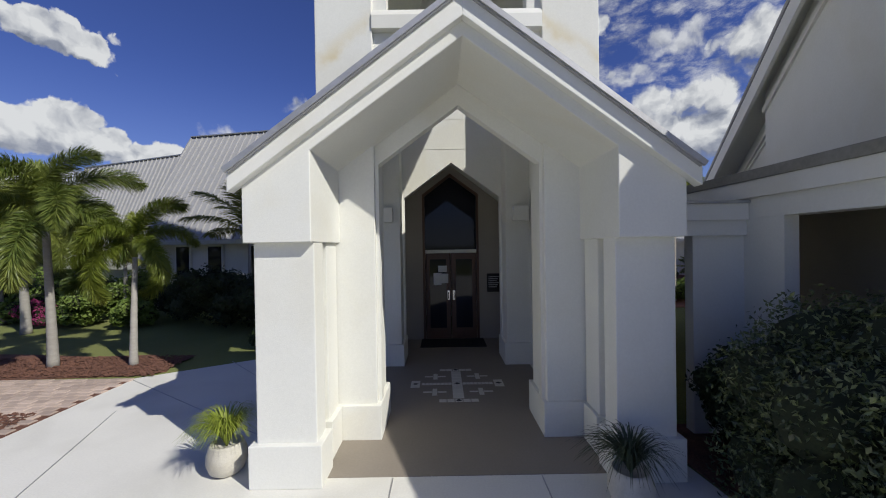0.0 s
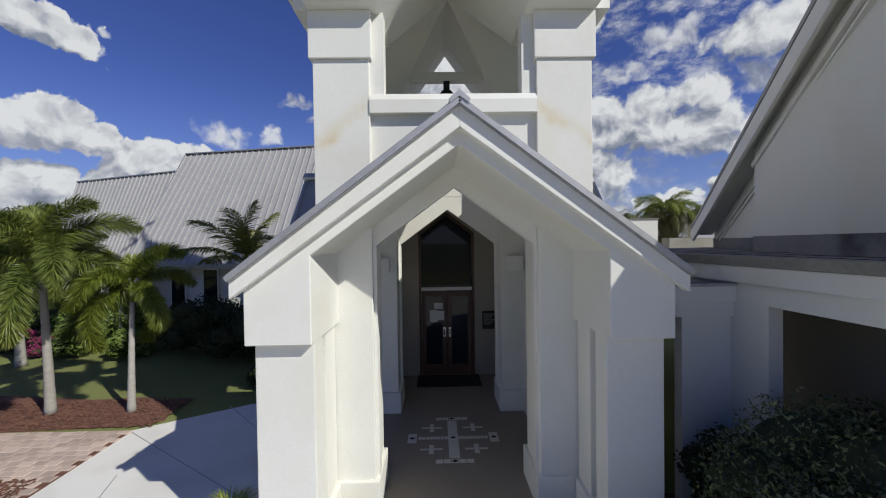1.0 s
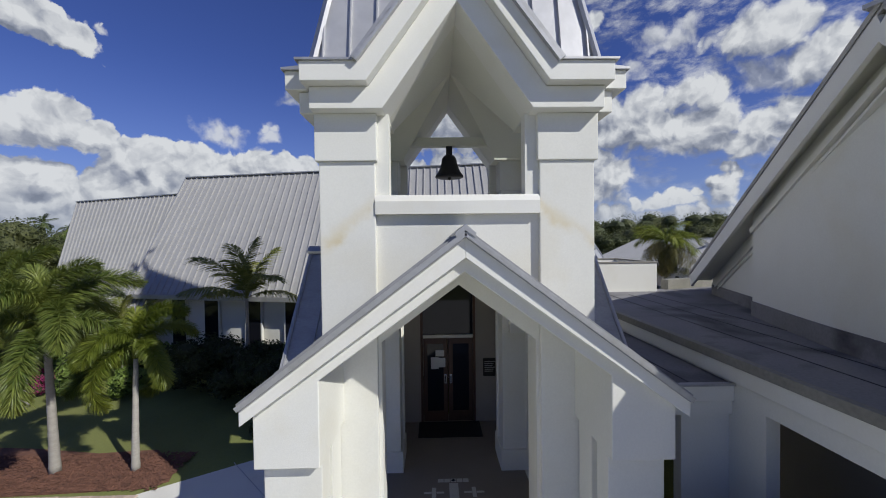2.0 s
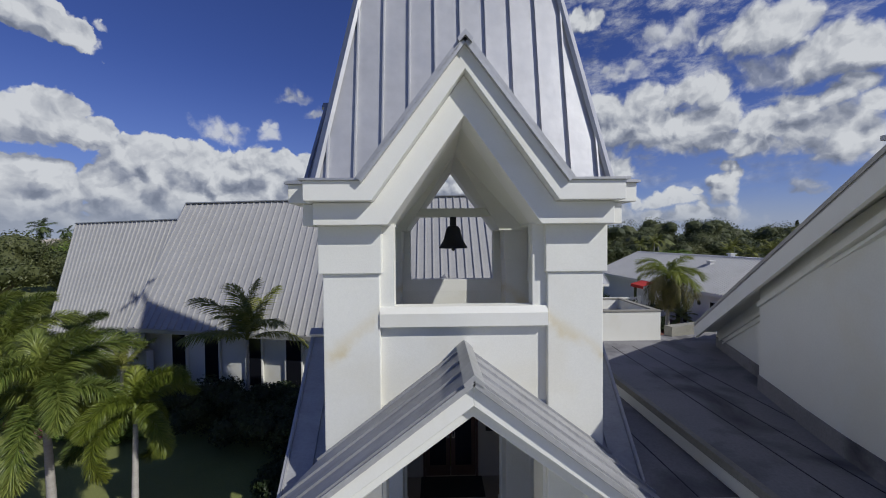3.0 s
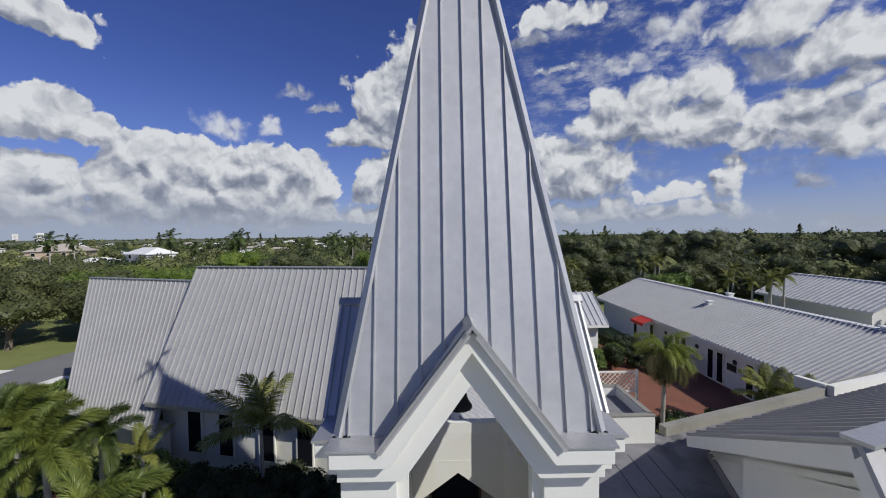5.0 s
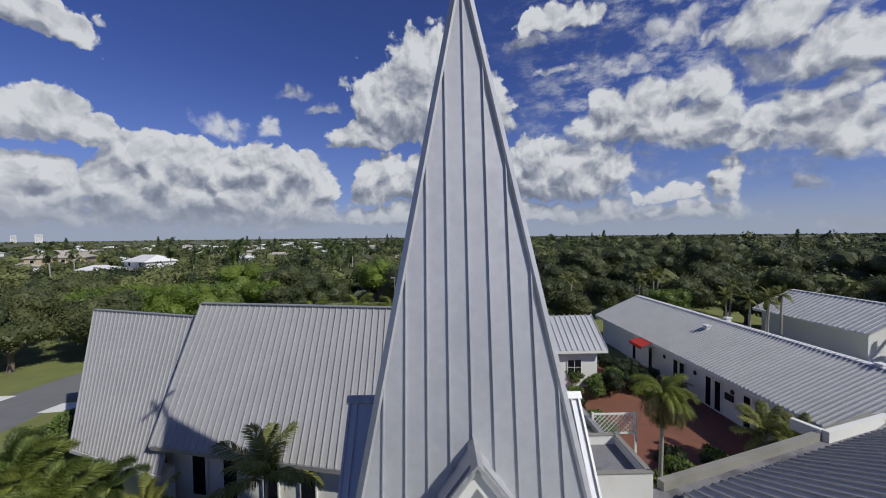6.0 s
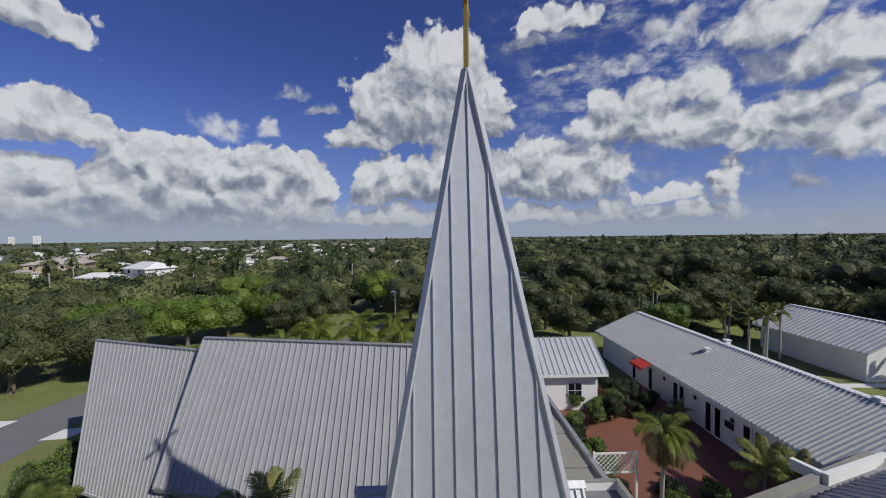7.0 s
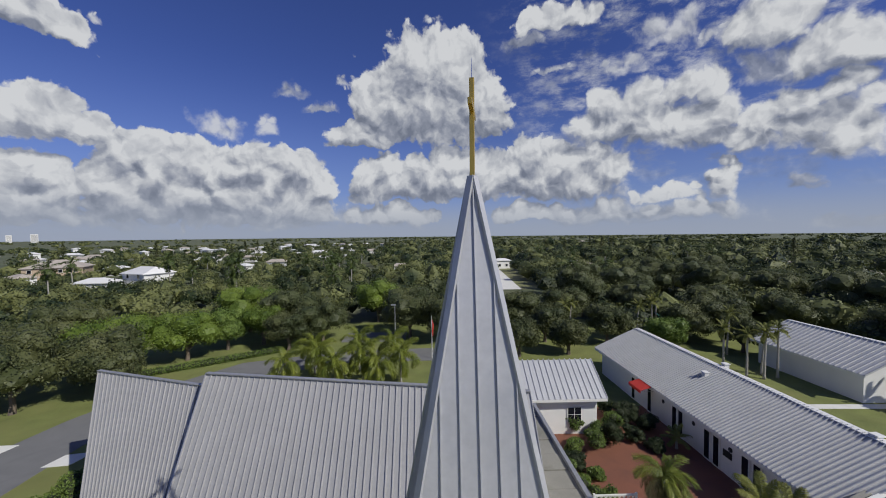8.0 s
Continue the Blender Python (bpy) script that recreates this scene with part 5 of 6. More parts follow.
def palm(label, base, top, kind, n=14, size=1.0, radius=0.13, seed=1, group="", up=58, low=-40):
    """A palm: a tapered ringed trunk from base to top, and a crown of fronds."""
    g = np.random.default_rng(seed)
    e = thing("palm_tree", label, "palm tree", base, group=group)
    d = Vector(top) - Vector(base)
    pts, rad = [], []
    for k in range(19):
        s = k / 18
        pts.append((d.x * s ** 1.3, d.y * s ** 1.3, d.z * s))
        rad.append(radius * (1.15 - 0.55 * s ** 0.5) * (1.0 + (0.05 if k % 2 else 0)))
    part("trunk", tube(pts, rad, 10), M["bark"], e, smooth=True)
    if kind in ("foxtail", "dark", "young"):
        part("crownshaft", tube([d, d + Vector((0, 0, 0.22)), d + Vector((0, 0, 0.42))], [radius * 0.75, radius * 0.85, radius * 0.4], 10), M["palm"], e, "smooth green crownshaft", smooth=True)
    for i in range(n):
        tilt = up - (up - low) * (i / (n - 1)) ** 1.15
        az = i * 137.5 + g.uniform(-12, 12)
        o = new("frond", FROND["green_queen" if kind == "queen" and i < 0.45 * n else kind][i % 3])
        o.parent = e
        o.matrix_basis = Matrix.Translation(d + Vector((0, 0, 0.3 if kind in ("foxtail", "dark", "young") else 0))) @ pose(0, 0, 0, g.uniform(-12, 12), -tilt, az) @ Matrix.Diagonal((size * g.uniform(0.88, 1.1),) * 3 + (1,))
    return e


palm("tall foxtail palm with bushy plume fronds", (-8.1, 4.0, 0), (-7.98, 3.8, 2.75), "foxtail", 12, 1.14, 0.092, 1, "palms in the mulch bed", 70, -40)
palm("young foxtail palm with yellow-green fronds", (-6.5, 4.02, 0), (-6.74, 4.40, 2.2), "young", 9, 0.90, 0.075, 2, "palms in the mulch bed", 50, -50)
palm("foxtail palm at the lawn's edge", (-12.2, 7.2, 0), (-12.1, 7.0, 2.75), "foxtail", 10, 1.1, 0.12, 4, "palms on the lawn", 76, -40)
palm("foxtail palm at the lawn's edge", (-14.6, 8.6, 0), (-14.6, 8.5, 2.7), "foxtail", 10, 1.15, 0.12, 5, "palms on the lawn", 76, -40)
palm("dark foxtail palm near the nave's corner", (-11.8, 8.5, 0), (-11.7, 8.4, 2.4), "dark", 8, 0.9, 0.11, 14, "palms on the lawn", 70, -40)
palm("small pale palm among the bushes", (-10.6, 8.7, 0), (-10.6, 8.7, 1.9), "feather", 7, 0.62, 0.08, 6, "palms on the lawn", 80, 5)
palm("foxtail palm near the drive", (-16.8, 10.2, 0), (-16.8, 10.1, 2.2), "dark", 11, 1.1, 0.12, 7, "palms on the lawn", 70, -45)
palm("feather palm against the nave wall", (-6.55, 8.75, 0), (-6.44, 8.52, 2.85), "feather", 10, 1.12, 0.075, 8, "", 82, 2)
palm("queen palm with drooping fronds in the courtyard", (9.0, 11.3, 0), (9.0, 11.1, 4.4), "queen", 26, 0.68, 0.11, 9, "", 72, -70)
palm("small fan-crowned palm in the courtyard", (15.9, 20.6, 0), (15.9, 20.6, 0.75), "feather", 13, 0.52, 0.10, 10, "small courtyard palms", 70, -20)
palm("bushy palm by the hall wall", (14.7, 12.5, 0), (14.7, 12.5, 1.9), "feather", 14, 0.85, 0.10, 12, "small courtyard palms", 70, -25)
palm("bushy palm by the hall wall", (15.7, 12.2, 0), (15.8, 12.2, 1.6), "feather", 12, 0.75, 0.10, 13, "small courtyard palms", 70, -25)
# palms behind the nave
for i, (x, y, z, s) in enumerate(((-15.4, 32, 2.6, 1.15), (-12.6, 33.5, 3.0, 1.2), (-10.4, 31.5, 2.7, 1.2), (-8.0, 33, 3.1, 1.2), (-6.2, 31.2, 2.8, 1.15), (-4.2, 33, 2.9, 1.2), (-13.8, 36, 3.2, 1.2), (-5.4, 36.5, 3.3, 1.2), (-9.2, 37, 3.4, 1.2))):
    palm("green palm in the row behind the nave", (x, y, 0), (x, y, z), "green_queen", 13, s, 0.12, 40 + i, "palms behind the nave", 75, -45)
# slim cabbage palms beyond the hall
for i, (x, y, z) in enumerate(((31.5, 33, 4.4), (32.6, 32.2, 4.8), (33.4, 33.4, 4.2), (34.2, 32.4, 5.0), (17.3, 47, 5.0), (18.3, 47.6, 5.2), (30.2, 34.5, 4.6), (38.4, 25.2, 2.2), (35, 40, 5), (29.2, 46, 5.5), (30.6, 47.5, 5.8), (26.5, 45, 5.2))):
    palm("slim cabbage palm beyond the hall", (x, y, 0), (x + 0.15 * (i % 3), y, z), "feather", 13, 0.62, 0.13, 60 + i, "palms beyond the hall", 75, -50)

# tall palms and dark pines of the neighbourhood
pg = np.random.default_rng(77)
for i in range(34):
    a = pg.uniform(-0.85, -0.10) if i < 24 else pg.uniform(0.12, 0.75)
    r = pg.uniform(75, 190)
    x, y = r * math.sin(a), r * math.cos(a)
    if y < 58:
        continue
    palm("tall slim palm among the gardens", (x, y, 0), (x + pg.uniform(-0.5, 0.5), y, pg.uniform(6.0, 9.5)), "garden", 11, pg.uniform(1.1, 1.6), 0.16, 500 + i, "palms of the neighbourhood", 74, -62)


def pine(at, h, seed):
    """A narrow far pine: a trunk with whorls of short ragged branches."""
    g = np.random.default_rng(seed)
    e = thing("pine_tree", "dark narrow pine rising over the far trees", "pine tree", at, group="pines of the neighbourhood")
    part("trunk", tube([(0, 0, 0), (0, 0, h * 0.6), (0, 0, h)], [0.22, 0.14, 0.03], 6), M["tree_bark"], e)
    c, d = [], []
    for k in range(26):
        z = h * (0.22 + 0.77 * k / 25)
        R = h * 0.15 * (1 - (k / 25) ** 1.3) + 0.25
        for q in range(9):
            t = g.uniform(0, 6.28)
            for u in (0.35, 0.65, 1.0):
                c.append((R * u * math.cos(t), R * u * math.sin(t), z + R * u * 0.25 + g.uniform(-0.1, 0.1)))
                d.append((math.cos(t) * 0.4, math.sin(t) * 0.4, 1))
    o = new("crown", leaf_mesh("crown", np.array(c), np.array(d, float), 0.7, 0.3, M["oak"], seed, 0.1, 0.5))
    o.parent = e


for i in range(30):
    a = pg.uniform(-0.8, 0.85)
    r = pg.uniform(170, 420)
    pine((r * math.sin(a), r * math.cos(a), 0), pg.uniform(8, 13.5), 700 + i)

# courtyard planting
for i, (x, y, r, h, kind) in enumerate(((9.6, 23.0, 0.8, 1.7, "bush"), (11.2, 22.4, 0.6, 1.3, "bush"), (14.2, 24.2, 1.1, 1.5, "shrub"), (12.9, 23.6, 0.9, 1.3, "bush"), (15.2, 23.0, 0.9, 1.4, "shrub"), (14.3, 20.4, 0.7, 0.8, "shrub"),
                                     (7.2, 18.2, 0.8, 1.2, "bush"), (7.6, 16.6, 0.9, 1.1, "bush"), (8.4, 15.4, 0.9, 1.0, "bush"), (7.1, 14.2, 0.8, 1.2, "bush"), (10.6, 12.6, 0.9, 0.9, "bush"), (12.2, 12.2, 0.9, 1.0, "shrub"), (7.3, 12.4, 0.8, 1.0, "bush"), (9.4, 11.4, 0.8, 0.8, "bush"), (13.2, 25.6, 0.8, 1.8, "shrub"), (10.2, 20.6, 0.9, 1.9, "bush"), (11.6, 21.0, 1.0, 2.1, "shrub"), (8.6, 20.2, 0.8, 1.3, "bush"), (8.2, 18.9, 0.8, 1.0, "shrub"), (9.0, 17.6, 0.6, 0.7, "bush"), (13.4, 21.6, 0.8, 1.2, "shrub"), (11.0, 13.6, 0.8, 0.7, "shrub"), (13.0, 13.2, 0.7, 0.9, "bush"), (8.2, 13.4, 0.8, 0.9, "shrub"))):
    bush("courtyard_shrub", "leafy shrub in the courtyard bed", "shrub", (x, y, 0), random_lobes(130 + i, r, h, 8), 2200, 0.12, M[kind], 150 + i, "courtyard shrubs")
bush("flower_bush", "bush with orange flowers in the courtyard", "flowers", (12.0, 21.9, 0), random_lobes(170, 0.5, 1.0, 7), 900, 0.09, M["orange"], 171)


def big_tree(label, at, r, h, trunk, mat, seed, group, n=5200, leaf=0.30, lobes_n=15):
    e = thing("tree", label, "tree", at, group=group)
    lobes = random_lobes(seed, r, h - trunk, lobes_n, trunk)
    c, d = lobes_points(lobes, n, seed, 0.45)
    o = new("crown", leaf_mesh("crown", c, d, leaf, leaf * 0.6, mat, seed, 0.1, 0.8))
    o.parent = e
    k = new("inner_crown", core_mesh("inner_crown", lobes, mat, 0.70))
    k.parent = e
    part("trunk", tube([(0, 0, 0), (0.05, 0.03, trunk * 0.5), (0.0, 0.0, trunk + 0.6), (0.05, 0, trunk + (h - trunk) * 0.5)], [0.28, 0.21, 0.17, 0.07], 9), M["tree_bark"], e)
    for i, lb in enumerate(lobes[1:8]):
        a = Vector((0, 0, trunk * 0.85))
        b = Vector(lb[:3])
        part("limb", tube([a, a.lerp(b, 0.5) + Vector((0, 0, 0.2)), b], [0.12, 0.08, 0.03], 6), M["tree_bark"], e)
    return e


TREES = [  # x, y, crown radius, height, kind
    (-37.0, 28.0, 4.2, 7.2, "oak"), (-33.5, 33.0, 4.0, 6.6, "oak"), (-31.0, 30.2, 3.2, 5.6, "oak"), (-36.5, 38.0, 4.4, 6.6, "lime"), (-31.0, 41.5, 4.2, 6.0, "lime"), (-28.3, 45.5, 3.0, 5.6, "bush"),
    (-30.0, 55.0, 5.0, 7.6, "lime"), (-22.5, 52.0, 4.4, 7.2, "oak"), (-16.5, 48.0, 4.0, 6.2, "oak"), (-20.0, 44.8, 3.2, 5.2, "oak"), (-4.4, 50.0, 4.6, 7.4, "oak"), (0.5, 47.0, 3.8, 6.8, "oak"), (-10.5, 60.0, 4.6, 7.6, "lime"),
    (6.5, 49.0, 4.0, 6.4, "oak"), (12.0, 52.0, 4.2, 6.6, "oak"), (9.5, 40.5, 2.8, 4.8, "oak"), (15.8, 41.0, 2.8, 4.6, "oak"), (20.5, 55.0, 4.2, 6.6, "oak"), (38.5, 45.0, 3.8, 6.6, "oak"), (42.0, 52.0, 4.2, 7.0, "oak"), (33.0, 58.0, 4.4, 7.4, "oak"),
    (48.0, 24.0, 3.2, 5.4, "oak"), (40.5, 22.8, 2.2, 3.6, "bush"), (26.0, 62.0, 5.0, 9.6, "oak"), (36, 66, 5.2, 10.2, "oak"), (44, 70, 5.4, 10.6, "oak"), (52, 66, 5.2, 9.8, "oak"), (60, 60, 5.0, 9.4, "oak"), (30, 74, 5.2, 10.4, "oak"), (66, 52, 5.0, 9.0, "oak"), (58, 76, 5.4, 10.4, "oak"), (-44.0, 33.0, 4.6, 7.2, "oak"), (-42.0, 23.5, 4.2, 6.8, "oak"), (-48.0, 45.0, 4.8, 7.0, "oak"), (22.5, 45.0, 3.2, 5.6, "oak"), (28.0, 41.0, 2.8, 4.8, "bush"), (33.0, 45.0, 3.4, 6.0, "oak"), (37.5, 40.5, 2.6, 4.6, "oak"), (14.5, 46.5, 3.2, 5.6, "oak"), (-24.5, 47.5, 3.4, 5.8, "lime"), (55.0, 38.0, 4.0, 6.6, "oak"), (50.0, 47.0, 4.0, 6.8, "oak")]
for i, (x, y, r, h, kind) in enumerate(TREES):
    big_tree("broad leafy %s tree behind the church" % {"oak": "dark green", "lime": "bright green", "bush": "sparse green"}[kind], (x, y, 0), r, h, h * 0.22, M[kind], 200 + i, "trees behind the church", 9500, 0.22)


def far_woods():
    """Woods and gardens from behind the church out to the horizon, as one mesh of leaf clumps."""
    g = np.random.default_rng(12)
    cs, ns, sizes = [], [], []
    core_v, core_f = [], []
    ico = bmesh.new()
    bmesh.ops.create_icosphere(ico, subdivisions=1, radius=1.0)
    iv = np.array([v.co[:] for v in ico.verts])
    fi = np.array([[v.index for v in f.verts] for f in ico.faces])
    ico.free()
    count = 0

    def blocked(x, y):
        if -40 < x < 34 and y < 47:
            return True
        if -36 < x < 0 and y < 58 and g.random() < 0.75:
            return True
        if 0 <= x < 52 and y < 56 and (y < 42 or g.random() < 0.35):
            return True
        if -44 < x < -20 and y < 52:
            return True
        if 14 < x - 0.067 * (y - 115) < 29 and y < 340:   # the straight street and its verges
            return True
        if 7 < x < 26 and y < 112:
            return True
        if -95 < x < -40 and y < 50:
            return x > -62
        return False

    bands = ((44, 150, 1150, 5.4, 260), (150, 330, 1900, 6.4, 110), (330, 800, 1600, 9.0, 50), (800, 2200, 900, 16, 16))
    for r0, r1, n, size, leaves in bands:
        made = 0
        while made < n:
            a = g.uniform(-1.05, 1.05)
            r = math.sqrt(g.uniform(r0 ** 2, r1 ** 2))
            x, y = r * math.sin(a), r * math.cos(a)
            made += 1
            if blocked(x, y):
                continue
            left = a < -0.12
            if left and g.random() < (0.50 if r > 110 else 0.2):
                continue
            s = size * g.uniform(0.55, 1.15) * (0.8 if left else 1.0)
            h = s * g.uniform(0.8, 1.3) * (1.0 if r < 400 else 0.5)
            if r > 800:
                h = g.uniform(4.5, 8.0)
            z = h * 0.56
            rx = np.array((s * 0.55, s * 0.55, h * 0.45))
            b = len(core_v)
            jit = 1 + 0.25 * g.normal(0, 1, (12, 1))
            core_v.extend((iv * jit * rx * 0.85 + (x, y, z)).tolist())
            core_f.extend((fi + b).tolist())
            d = g.normal(0, 1, (leaves, 3))
            d[:, 2] = np.abs(d[:, 2]) * 0.9 - 0.15
            d /= np.linalg.norm(d, axis=1, keepdims=True)
            lump = 1 + 0.22 * np.sin(d[:, :1] * 5 + x) * np.cos(d[:, 1:2] * 5 + y)
            cs.append(d * rx * lump + (x, y, z))
            ns.append(d)
            sizes.append(np.full(leaves, {5.4: 0.46, 6.4: 0.80, 9.0: 1.7, 16: 4.0}[size]))
    C, Nn, S = np.concatenate(cs), np.concatenate(ns), np.concatenate(sizes)
    n = len(C)
    nr = Nn + g.normal(0, 0.55, (n, 3))
    nr /= np.linalg.norm(nr, axis=1, keepdims=True)
    t = np.cross(nr, g.normal(0, 1, (n, 3)))
    t /= np.linalg.norm(t, axis=1, keepdims=True)
    b = np.cross(nr, t)
    L = (S * g.uniform(0.6, 1.4, n))[:, None]
    v = np.stack([C - t * L / 2, C + b * L * 0.35, C + t * L / 2, C - b * L * 0.35], axis=1).reshape(-1, 3)
    me = bpy.data.meshes.new("far_trees")
    nv = len(core_v)
    me.from_pydata(core_v + v.tolist(), [], core_f + (np.arange(4 * n).reshape(-1, 4) + nv).tolist())
    me.materials.append(M["woods"])
    return tagged(new("far_trees", me), "dark green trees and gardens stretching to the horizon", "woods", kind="stuff")


far_woods()


# ---- houses, roads and posts in the distance ----
def house(at, rz, w, d, h, wall, roof, label, hip=0.5, storeys=1, group="houses of the neighbourhood"):
    e = thing("house", label, "house", at, rz, group)
    part("wall", boxed(-w / 2, w / 2, -d / 2, d / 2, 0, h), M[wall], e)
    o = 0.5
    bm = bmesh.new()
    rz_ = h + d * 0.22
    v = [bm.verts.new(p) for p in ((-w / 2 - o, -d / 2 - o, h), (w / 2 + o, -d / 2 - o, h), (w / 2 + o, d / 2 + o, h), (-w / 2 - o, d / 2 + o, h), (-w / 2 + d * hip, 0, rz_), (w / 2 - d * hip, 0, rz_),
                                   (-w / 2 - o, -d / 2 - o, h - 0.2), (w / 2 + o, -d / 2 - o, h - 0.2), (w / 2 + o, d / 2 + o, h - 0.2), (-w / 2 - o, d / 2 + o, h - 0.2))]
    for f in ((0, 1, 5, 4), (1, 2, 5), (2, 3, 4, 5), (3, 0, 4), (0, 6, 7, 1), (1, 7, 8, 2), (2, 8, 9, 3), (3, 9, 6, 0), (9, 8, 7, 6)):
        bm.faces.new([v[i] for i in f])
    part("roof", bm, M[roof], e)
    for s in range(storeys):
        z = 0.9 + s * 2.7
        for i in range(max(2, int(w / 3.5))):
            x = -w / 2 + (i + 0.5) * w / max(2, int(w / 3.5))
            win = part("window", boxed(x - 0.55, x + 0.55, -d / 2 - 0.05, -d / 2, z, z + 1.2), M["trim"], e)
            part("pane", boxed(x - 0.47, x + 0.47, -d / 2 - 0.07, -d / 2 - 0.05, z + 0.08, z + 1.12), M["glass"], win)
    return e


house((-131, 128, 0), 28, 15, 11, 5.4, "tan_wall", "tile_roof", "two-storey tan house with a pale hip roof", 0.5, 2)
house((-84, 106, 0), -24, 10, 8, 5.0, "white_wall", "white_roof", "white house with a bright pale roof", 0.2, 2)
house((-165, 165, 0), 20, 18, 10, 3.2, "white_wall", "white_roof", "low white house with a pale roof")
house((52, 130, 0), 10, 14, 10, 3.0, "white_wall", "tile_roof", "low house with a tan tile roof")
house((118, 122, 0), -18, 16, 11, 3.0, "white_wall", "tile_roof", "low house with a tan tile roof")
house((131, 147, 0), -10, 15, 10, 3.2, "tan_wall", "tile_roof", "low tan house with a tile roof")
house((104, 86, 0), -22, 16, 11, 3.0, "white_wall", "tile_roof", "pale house with a tan tile roof among trees")
hg = np.random.default_rng(33)
for i in range(80):
    a = hg.uniform(-0.92, -0.08) if i < 70 else hg.uniform(0.12, 0.9)
    r = hg.uniform(130, 620)
    x, y = r * math.sin(a), r * math.cos(a)
    if y < 75:
        continue
    w = hg.uniform(6, 10.5)
    kind = ("white_roof", "white_roof", "tile_roof")[i % 3]
    house((x, y, 0), hg.uniform(-40, 40), w, w * 0.62, hg.uniform(2.8, 3.8), "white_wall", kind, {"white_roof": "low white house with a pale roof", "tile_roof": "low house with a tan tile roof"}[kind], hg.uniform(0.25, 0.5))
for x, y, w, h in ((-2060, 1850, 20, 36), (-1960, 1870, 26, 40)):
    e = thing("tower_block", "far white apartment tower on the horizon", "apartment block", (x, y, 0), 45, "towers on the horizon")
    part("wall", boxed(-w / 2, w / 2, -w / 2, w / 2, 0, h), M["white_wall"], e)
    for k in range(1, 8):
        part("window_band", boxed(-w / 2 + 2, w / 2 - 2, -w / 2 - 0.3, -w / 2, k * h / 8 - 0.7, k * h / 8 + 0.5), M["glass"], e)

flat("road", [(-26.0, 15.0), (-26.3, 22.8), (-24.5, 30), (-19, 36.4), (-8, 39.5), (8, 40), (8, 45), (-12, 44), (-23.5, 40), (-29.5, 31), (-31.0, 26.5), (-32.0, 20.0), (-33, 10), (-40, 0), (-34, 0), (-27, 10)], 0.012, M["asphalt"], "grey asphalt drive bending round the church", "road", 0.02)
flat("car_park", [(-14, 48), (-5, 48), (-5, 53), (-14, 53)], 0.012, M["asphalt"], "grey asphalt parking area behind the palms", "car park", 0.02)
flat("street_verge", [(13, 96), (29, 96), (46, 340), (28, 340)], 0.015, M["verge"], "dry grass verge along the straight street", "verge", 0.03)
flat("street", [(17.5, 96), (23.0, 96), (40.5, 340), (33.5, 340)], 0.03, M["concrete"], "pale straight street between gardens", "street", 0.05)
flat("far_street", [(-70, 62), (-62, 62), (-190, 190), (-202, 190)], 0.03, M["asphalt"], "grey street among the houses", "street", 0.05)
flat("slab", [(-26.6, 20.2), (-25.0, 20.4), (-24.6, 21.9), (-26.3, 21.6)], 0.03, M["concrete"], "pale concrete slab beside the drive", "pavement", 0.05)
flat("slab", [(-36, 21.5), (-31.2, 21.8), (-31.0, 23.0), (-36, 22.9)], 0.03, M["concrete"], "pale concrete path across the verge", "pavement", 0.05)
flat("path", [(27, 26.0), (44, 25.2), (44, 26.0), (27, 26.8)], 0.02, M["concrete"], "pale concrete path across the lawn", "path", 0.03)
flat("verge", [(-24, 41), (-20, 41), (-13, 47), (-26, 50), (-33, 44)], 0.006, M["grass"], "sunlit grass clearing with bare patches", "lawn", 0.012)
for i in range(1):
    hl2 = [(x, 0.25 * x * 0.1, 0.42, 0.7, 0.42, 0.45) for x in np.arange(-7, 7.1, 0.8)]
    bush("low_hedge", "long clipped low green hedge", "hedge", (-26.2, 39.6, 0), hl2, 5200, 0.16, M["bush"], 300).matrix_basis = pose(-26.5, 39.9, 0, 0, 0, 33)

lp = thing("street_lamp", "tall grey lamp post behind the palms", "street lamp", (-5.9, 44.0, 0))
part("pole", tube([(0, 0, 0), (0, 0, 5.9)], [0.08, 0.05], 8), M["cap_metal"], lp)
part("lamp_head", boxed(-0.5, 0.1, -0.12, 0.12, 5.85, 6.0, bevel=0.02), M["cap_metal"], lp)
fp = thing("flagpole", "white flagpole with a furled red and white flag", "flagpole", (-1.1, 40.5, 0))
part("pole", tube([(0, 0, 0), (0, 0, 5.2)], [0.05, 0.03], 8), M["white_wall"], fp)
part("flag", tube([(0.06, 0, 4.7), (0.14, 0.05, 4.1), (0.08, 0, 3.3), (0.12, 0.03, 2.7)], [0.03, 0.12, 0.10, 0.04], 8), M["red"], fp)
for i, (x, y) in enumerate(((36.0, 51.5), (38.2, 52.6), (33.5, 50.0))):
    s = thing("shade_sail", "teal shade sail over the playground", "shade sail", (x, y, 0), group="shade sails")
    part("cloth", slab([(-1.4, -1.2, 2.6), (1.4, -0.8, 3.3), (1.0, 1.3, 2.7), (-1.2, 1.0, 3.2)][:4], 0.03), M["teal"], s)
    for px, py, pz in ((-1.4, -1.2, 2.6), (1.4, -0.8, 3.3), (1.0, 1.3, 2.7), (-1.2, 1.0, 3.2)):
        part("post", tube([(px, py, 0), (px, py, pz)], [0.05, 0.04], 6), M["cap_metal"], s)

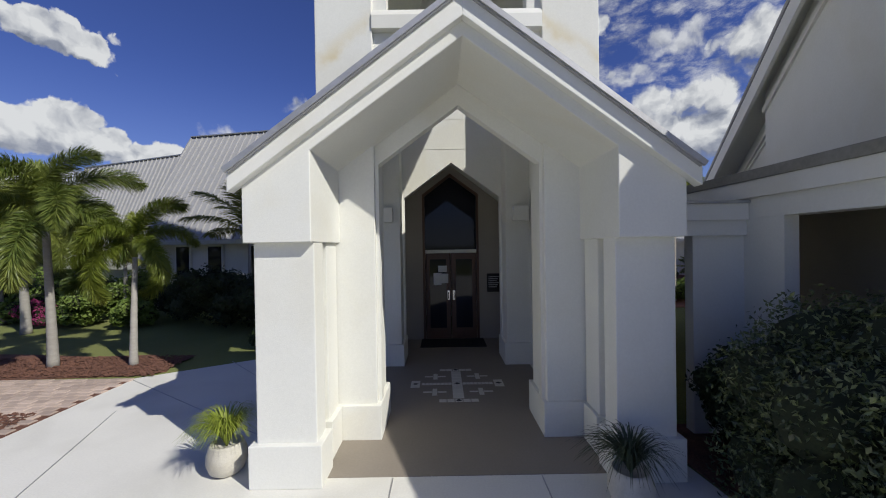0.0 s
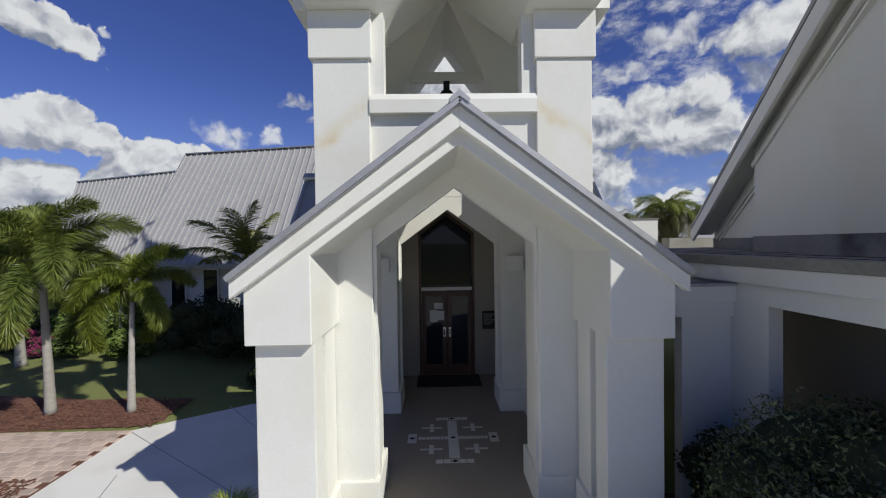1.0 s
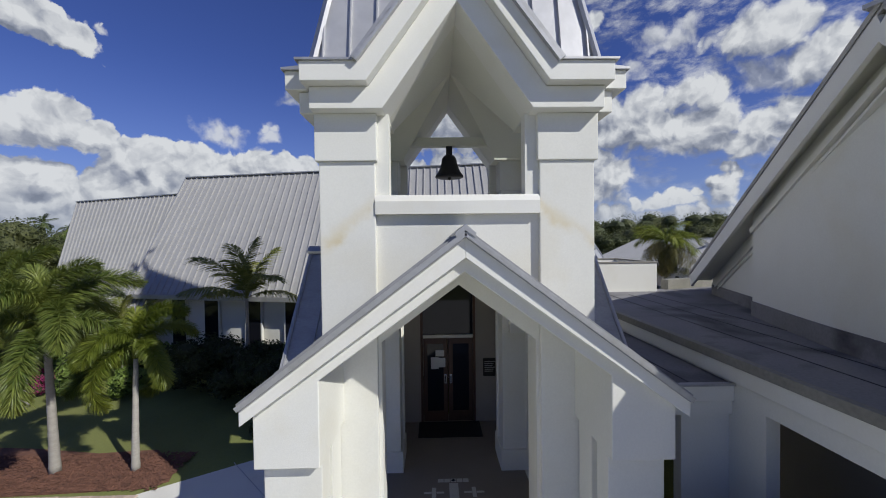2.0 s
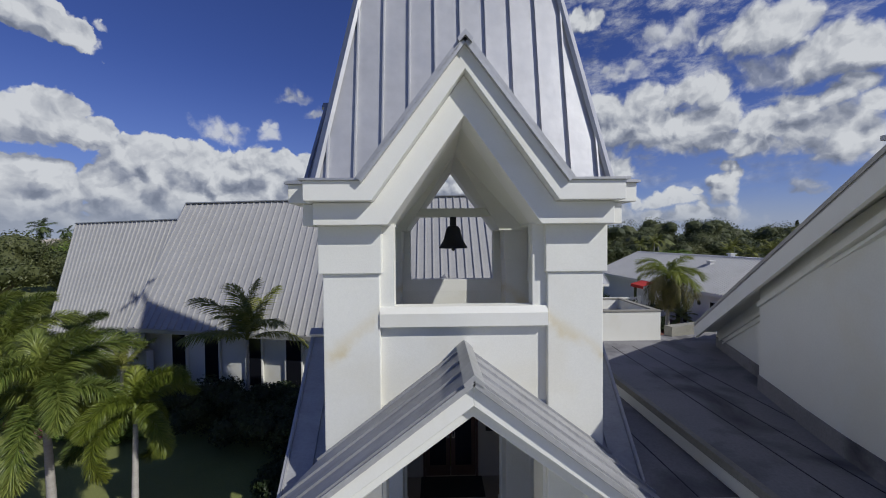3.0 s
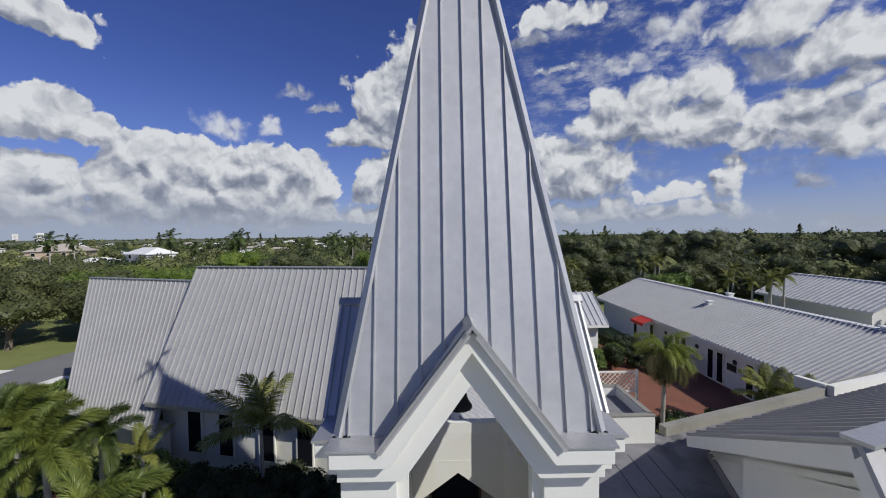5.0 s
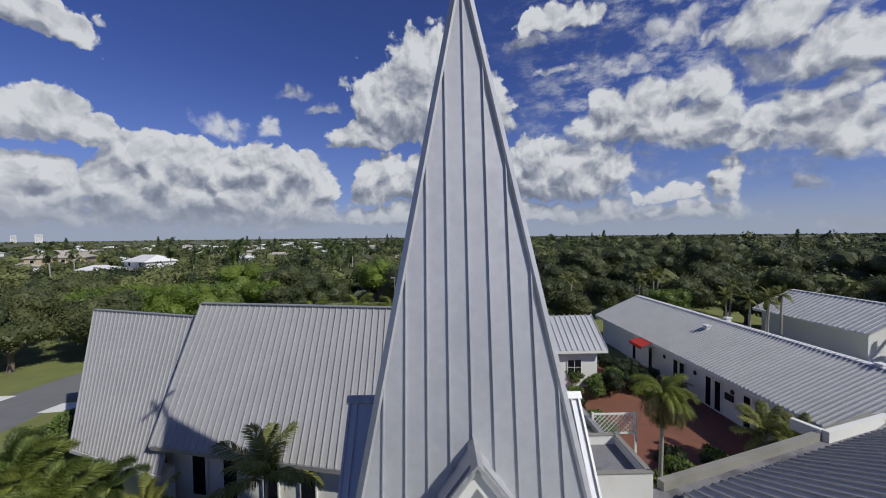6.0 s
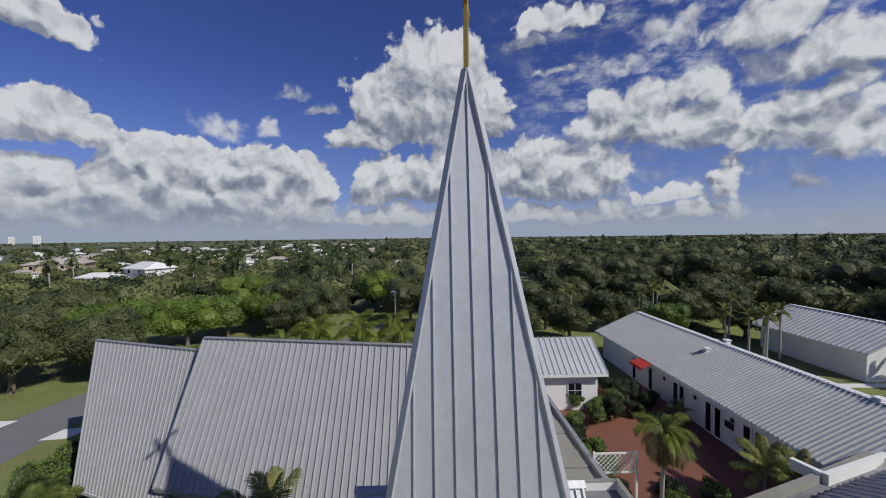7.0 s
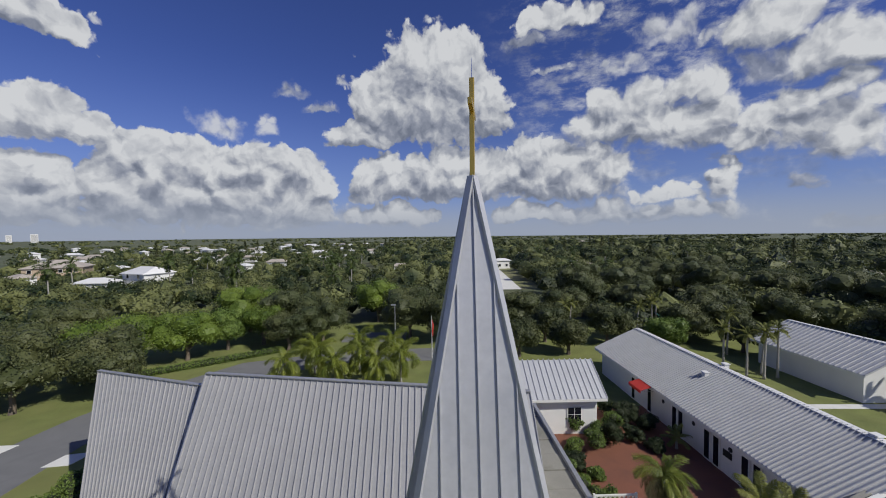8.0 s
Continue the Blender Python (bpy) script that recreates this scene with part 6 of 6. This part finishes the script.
# ---- beds, pavers and forecourt details ----
flat("mulch_bed", [(-13, 3.7), (-10.2, 3.35), (-8.4, 3.28), (-7.0, 3.35), (-5.9, 3.42), (-5.55, 3.62), (-5.75, 4.15), (-6.6, 4.75), (-7.8, 4.65), (-9.4, 4.9), (-13, 5.2)], 0.02, M["mulch"], "bed of red-brown bark mulch under the palms", "mulch bed", 0.05)
flat("mulch_bed_small", [(-8.6, 0.9), (-6.4, 1.0), (-5.9, 1.35), (-6.1, 1.75), (-6.9, 2.0), (-8.6, 1.9)], 0.02, M["mulch"], "small bed of red-brown bark mulch", "mulch bed", 0.05)
flat("mulch_bed_side", [(2.28, 0.75), (2.42, -0.6), (3.6, -1.9), (6, -2.1), (6, 1.2), (2.3, 1.2)], 0.01, M["mulch"], "mulch and pebble bed under the hedge", "mulch bed", 0.03)
chip = np.random.default_rng(5)


def chips():
    """Loose bark chips on the beds, as one heap."""
    bm_v, bm_f = [], []
    for i in range(5200):
        if i < 4200:
            x, y = chip.uniform(-10.5, -5.6), chip.uniform(3.35, 4.6)
        else:
            x, y = chip.uniform(-8.2, -6.0), chip.uniform(1.0, 1.8)
        a, L, w = chip.uniform(0, math.pi), chip.uniform(0.03, 0.09), chip.uniform(0.01, 0.022)
        c, s = math.cos(a), math.sin(a)
        z = 0.022 + chip.uniform(0, 0.02)
        tl = chip.uniform(-0.012, 0.012)
        b = len(bm_v)
        bm_v += [(x - c * L / 2 - s * w, y - s * L / 2 + c * w, z), (x - c * L / 2 + s * w, y - s * L / 2 - c * w, z), (x + c * L / 2 + s * w, y + s * L / 2 - c * w, z + tl), (x + c * L / 2 - s * w, y + s * L / 2 + c * w, z + tl), (x, y, z + 0.012)]
        bm_f += [(b, b + 1, b + 4), (b + 1, b + 2, b + 4), (b + 2, b + 3, b + 4), (b + 3, b, b + 4)]
    me = bpy.data.meshes.new("bark_chips")
    me.from_pydata(bm_v, [], bm_f)
    me.materials.append(M["mulch"])
    return tagged(new("bark_chips", me), "loose red-brown bark chips on the beds", "mulch", kind="stuff")


chips()
# joints sawn in the concrete
for a, b in (((-0.75, 0.2), (-0.75, -8)), ((0.75, 0.2), (0.75, -8)), ((1.45, 0.2), (2.2, -1.4)), ((-5.0, 1.9), (-2.6, -4.6)), ((-5.85, 3.2), (-2.2, 0.9)), ((-4.6, 4.2), (-2.2, 1.9))):
    tagged(finish("paving_joint", bar((a[0], a[1], 0.002), (b[0], b[1], 0.002), 0.012, 0.006), M["cap_metal"]), "thin dark joint sawn in the concrete", "paving joint", "joints in the concrete", "structure")
# tumbled pavers of the terrace
terrace = flat("terrace", [(-14, 3.6), (-8.4, 3.25), (-5.85, 3.22), (-5.78, 1.15), (-6.6, -0.6), (-14, -0.6)], 0.006, M["mulch"], "terrace of tumbled pinkish pavers", "terrace", 0.05)
pv = boxed(-0.098, 0.098, -0.063, 0.063, 0.0, 0.03)
bmesh.ops.bevel(pv, geom=[e for e in pv.edges if all(v.co.z > 0.02 for v in e.verts)], offset=0.010, segments=1, affect="EDGES")
paver_me = bpy.data.meshes.new("paver")
pv.to_mesh(paver_me)
pv.free()
paver_me.materials.append(M["paver"])
placed = 0
for j in range(15):
    for i in range(19):
        x, y = -9.2 + i * 0.205 + (0.1 if j % 2 else 0), 1.28 + j * 0.134
        if x > -5.9 or placed >= 300 or y > 3.24:
            continue
        o = new("paver", paver_me)
        o.parent = terrace
        o.matrix_basis = pose(x + chip.uniform(-0.004, 0.004), y + chip.uniform(-0.004, 0.004), 0.0 + chip.uniform(-0.006, 0.0), 0, 0, chip.uniform(-1.5, 1.5))
        placed += 1
# a slatted garden chair at the terrace's edge
chair = thing("garden_chair", "black metal garden chair on the terrace", "chair", (-8.15, 2.62, 0.03), 30)
for x in (-0.24, 0.24):
    for y in (-0.24, 0.24):
        part("leg", tube([(x, y, 0), (x * 0.92, y * 0.92, 0.42)], [0.014, 0.014], 6), M["iron"], chair)
    part("back_post", tube([(x, 0.24, 0.42), (x, 0.36, 0.92)], [0.014, 0.012], 6), M["iron"], chair)
for k in range(6):
    part("seat_slat", boxed(-0.25, 0.25, -0.25 + k * 0.085, -0.19 + k * 0.085, 0.42, 0.435), M["cap_metal"], chair)
    part("back_slat", bar((-0.24, 0.26 + k * 0.018, 0.5 + k * 0.075), (0.24, 0.26 + k * 0.018, 0.5 + k * 0.075), 0.012, 0.05), M["cap_metal"], chair)
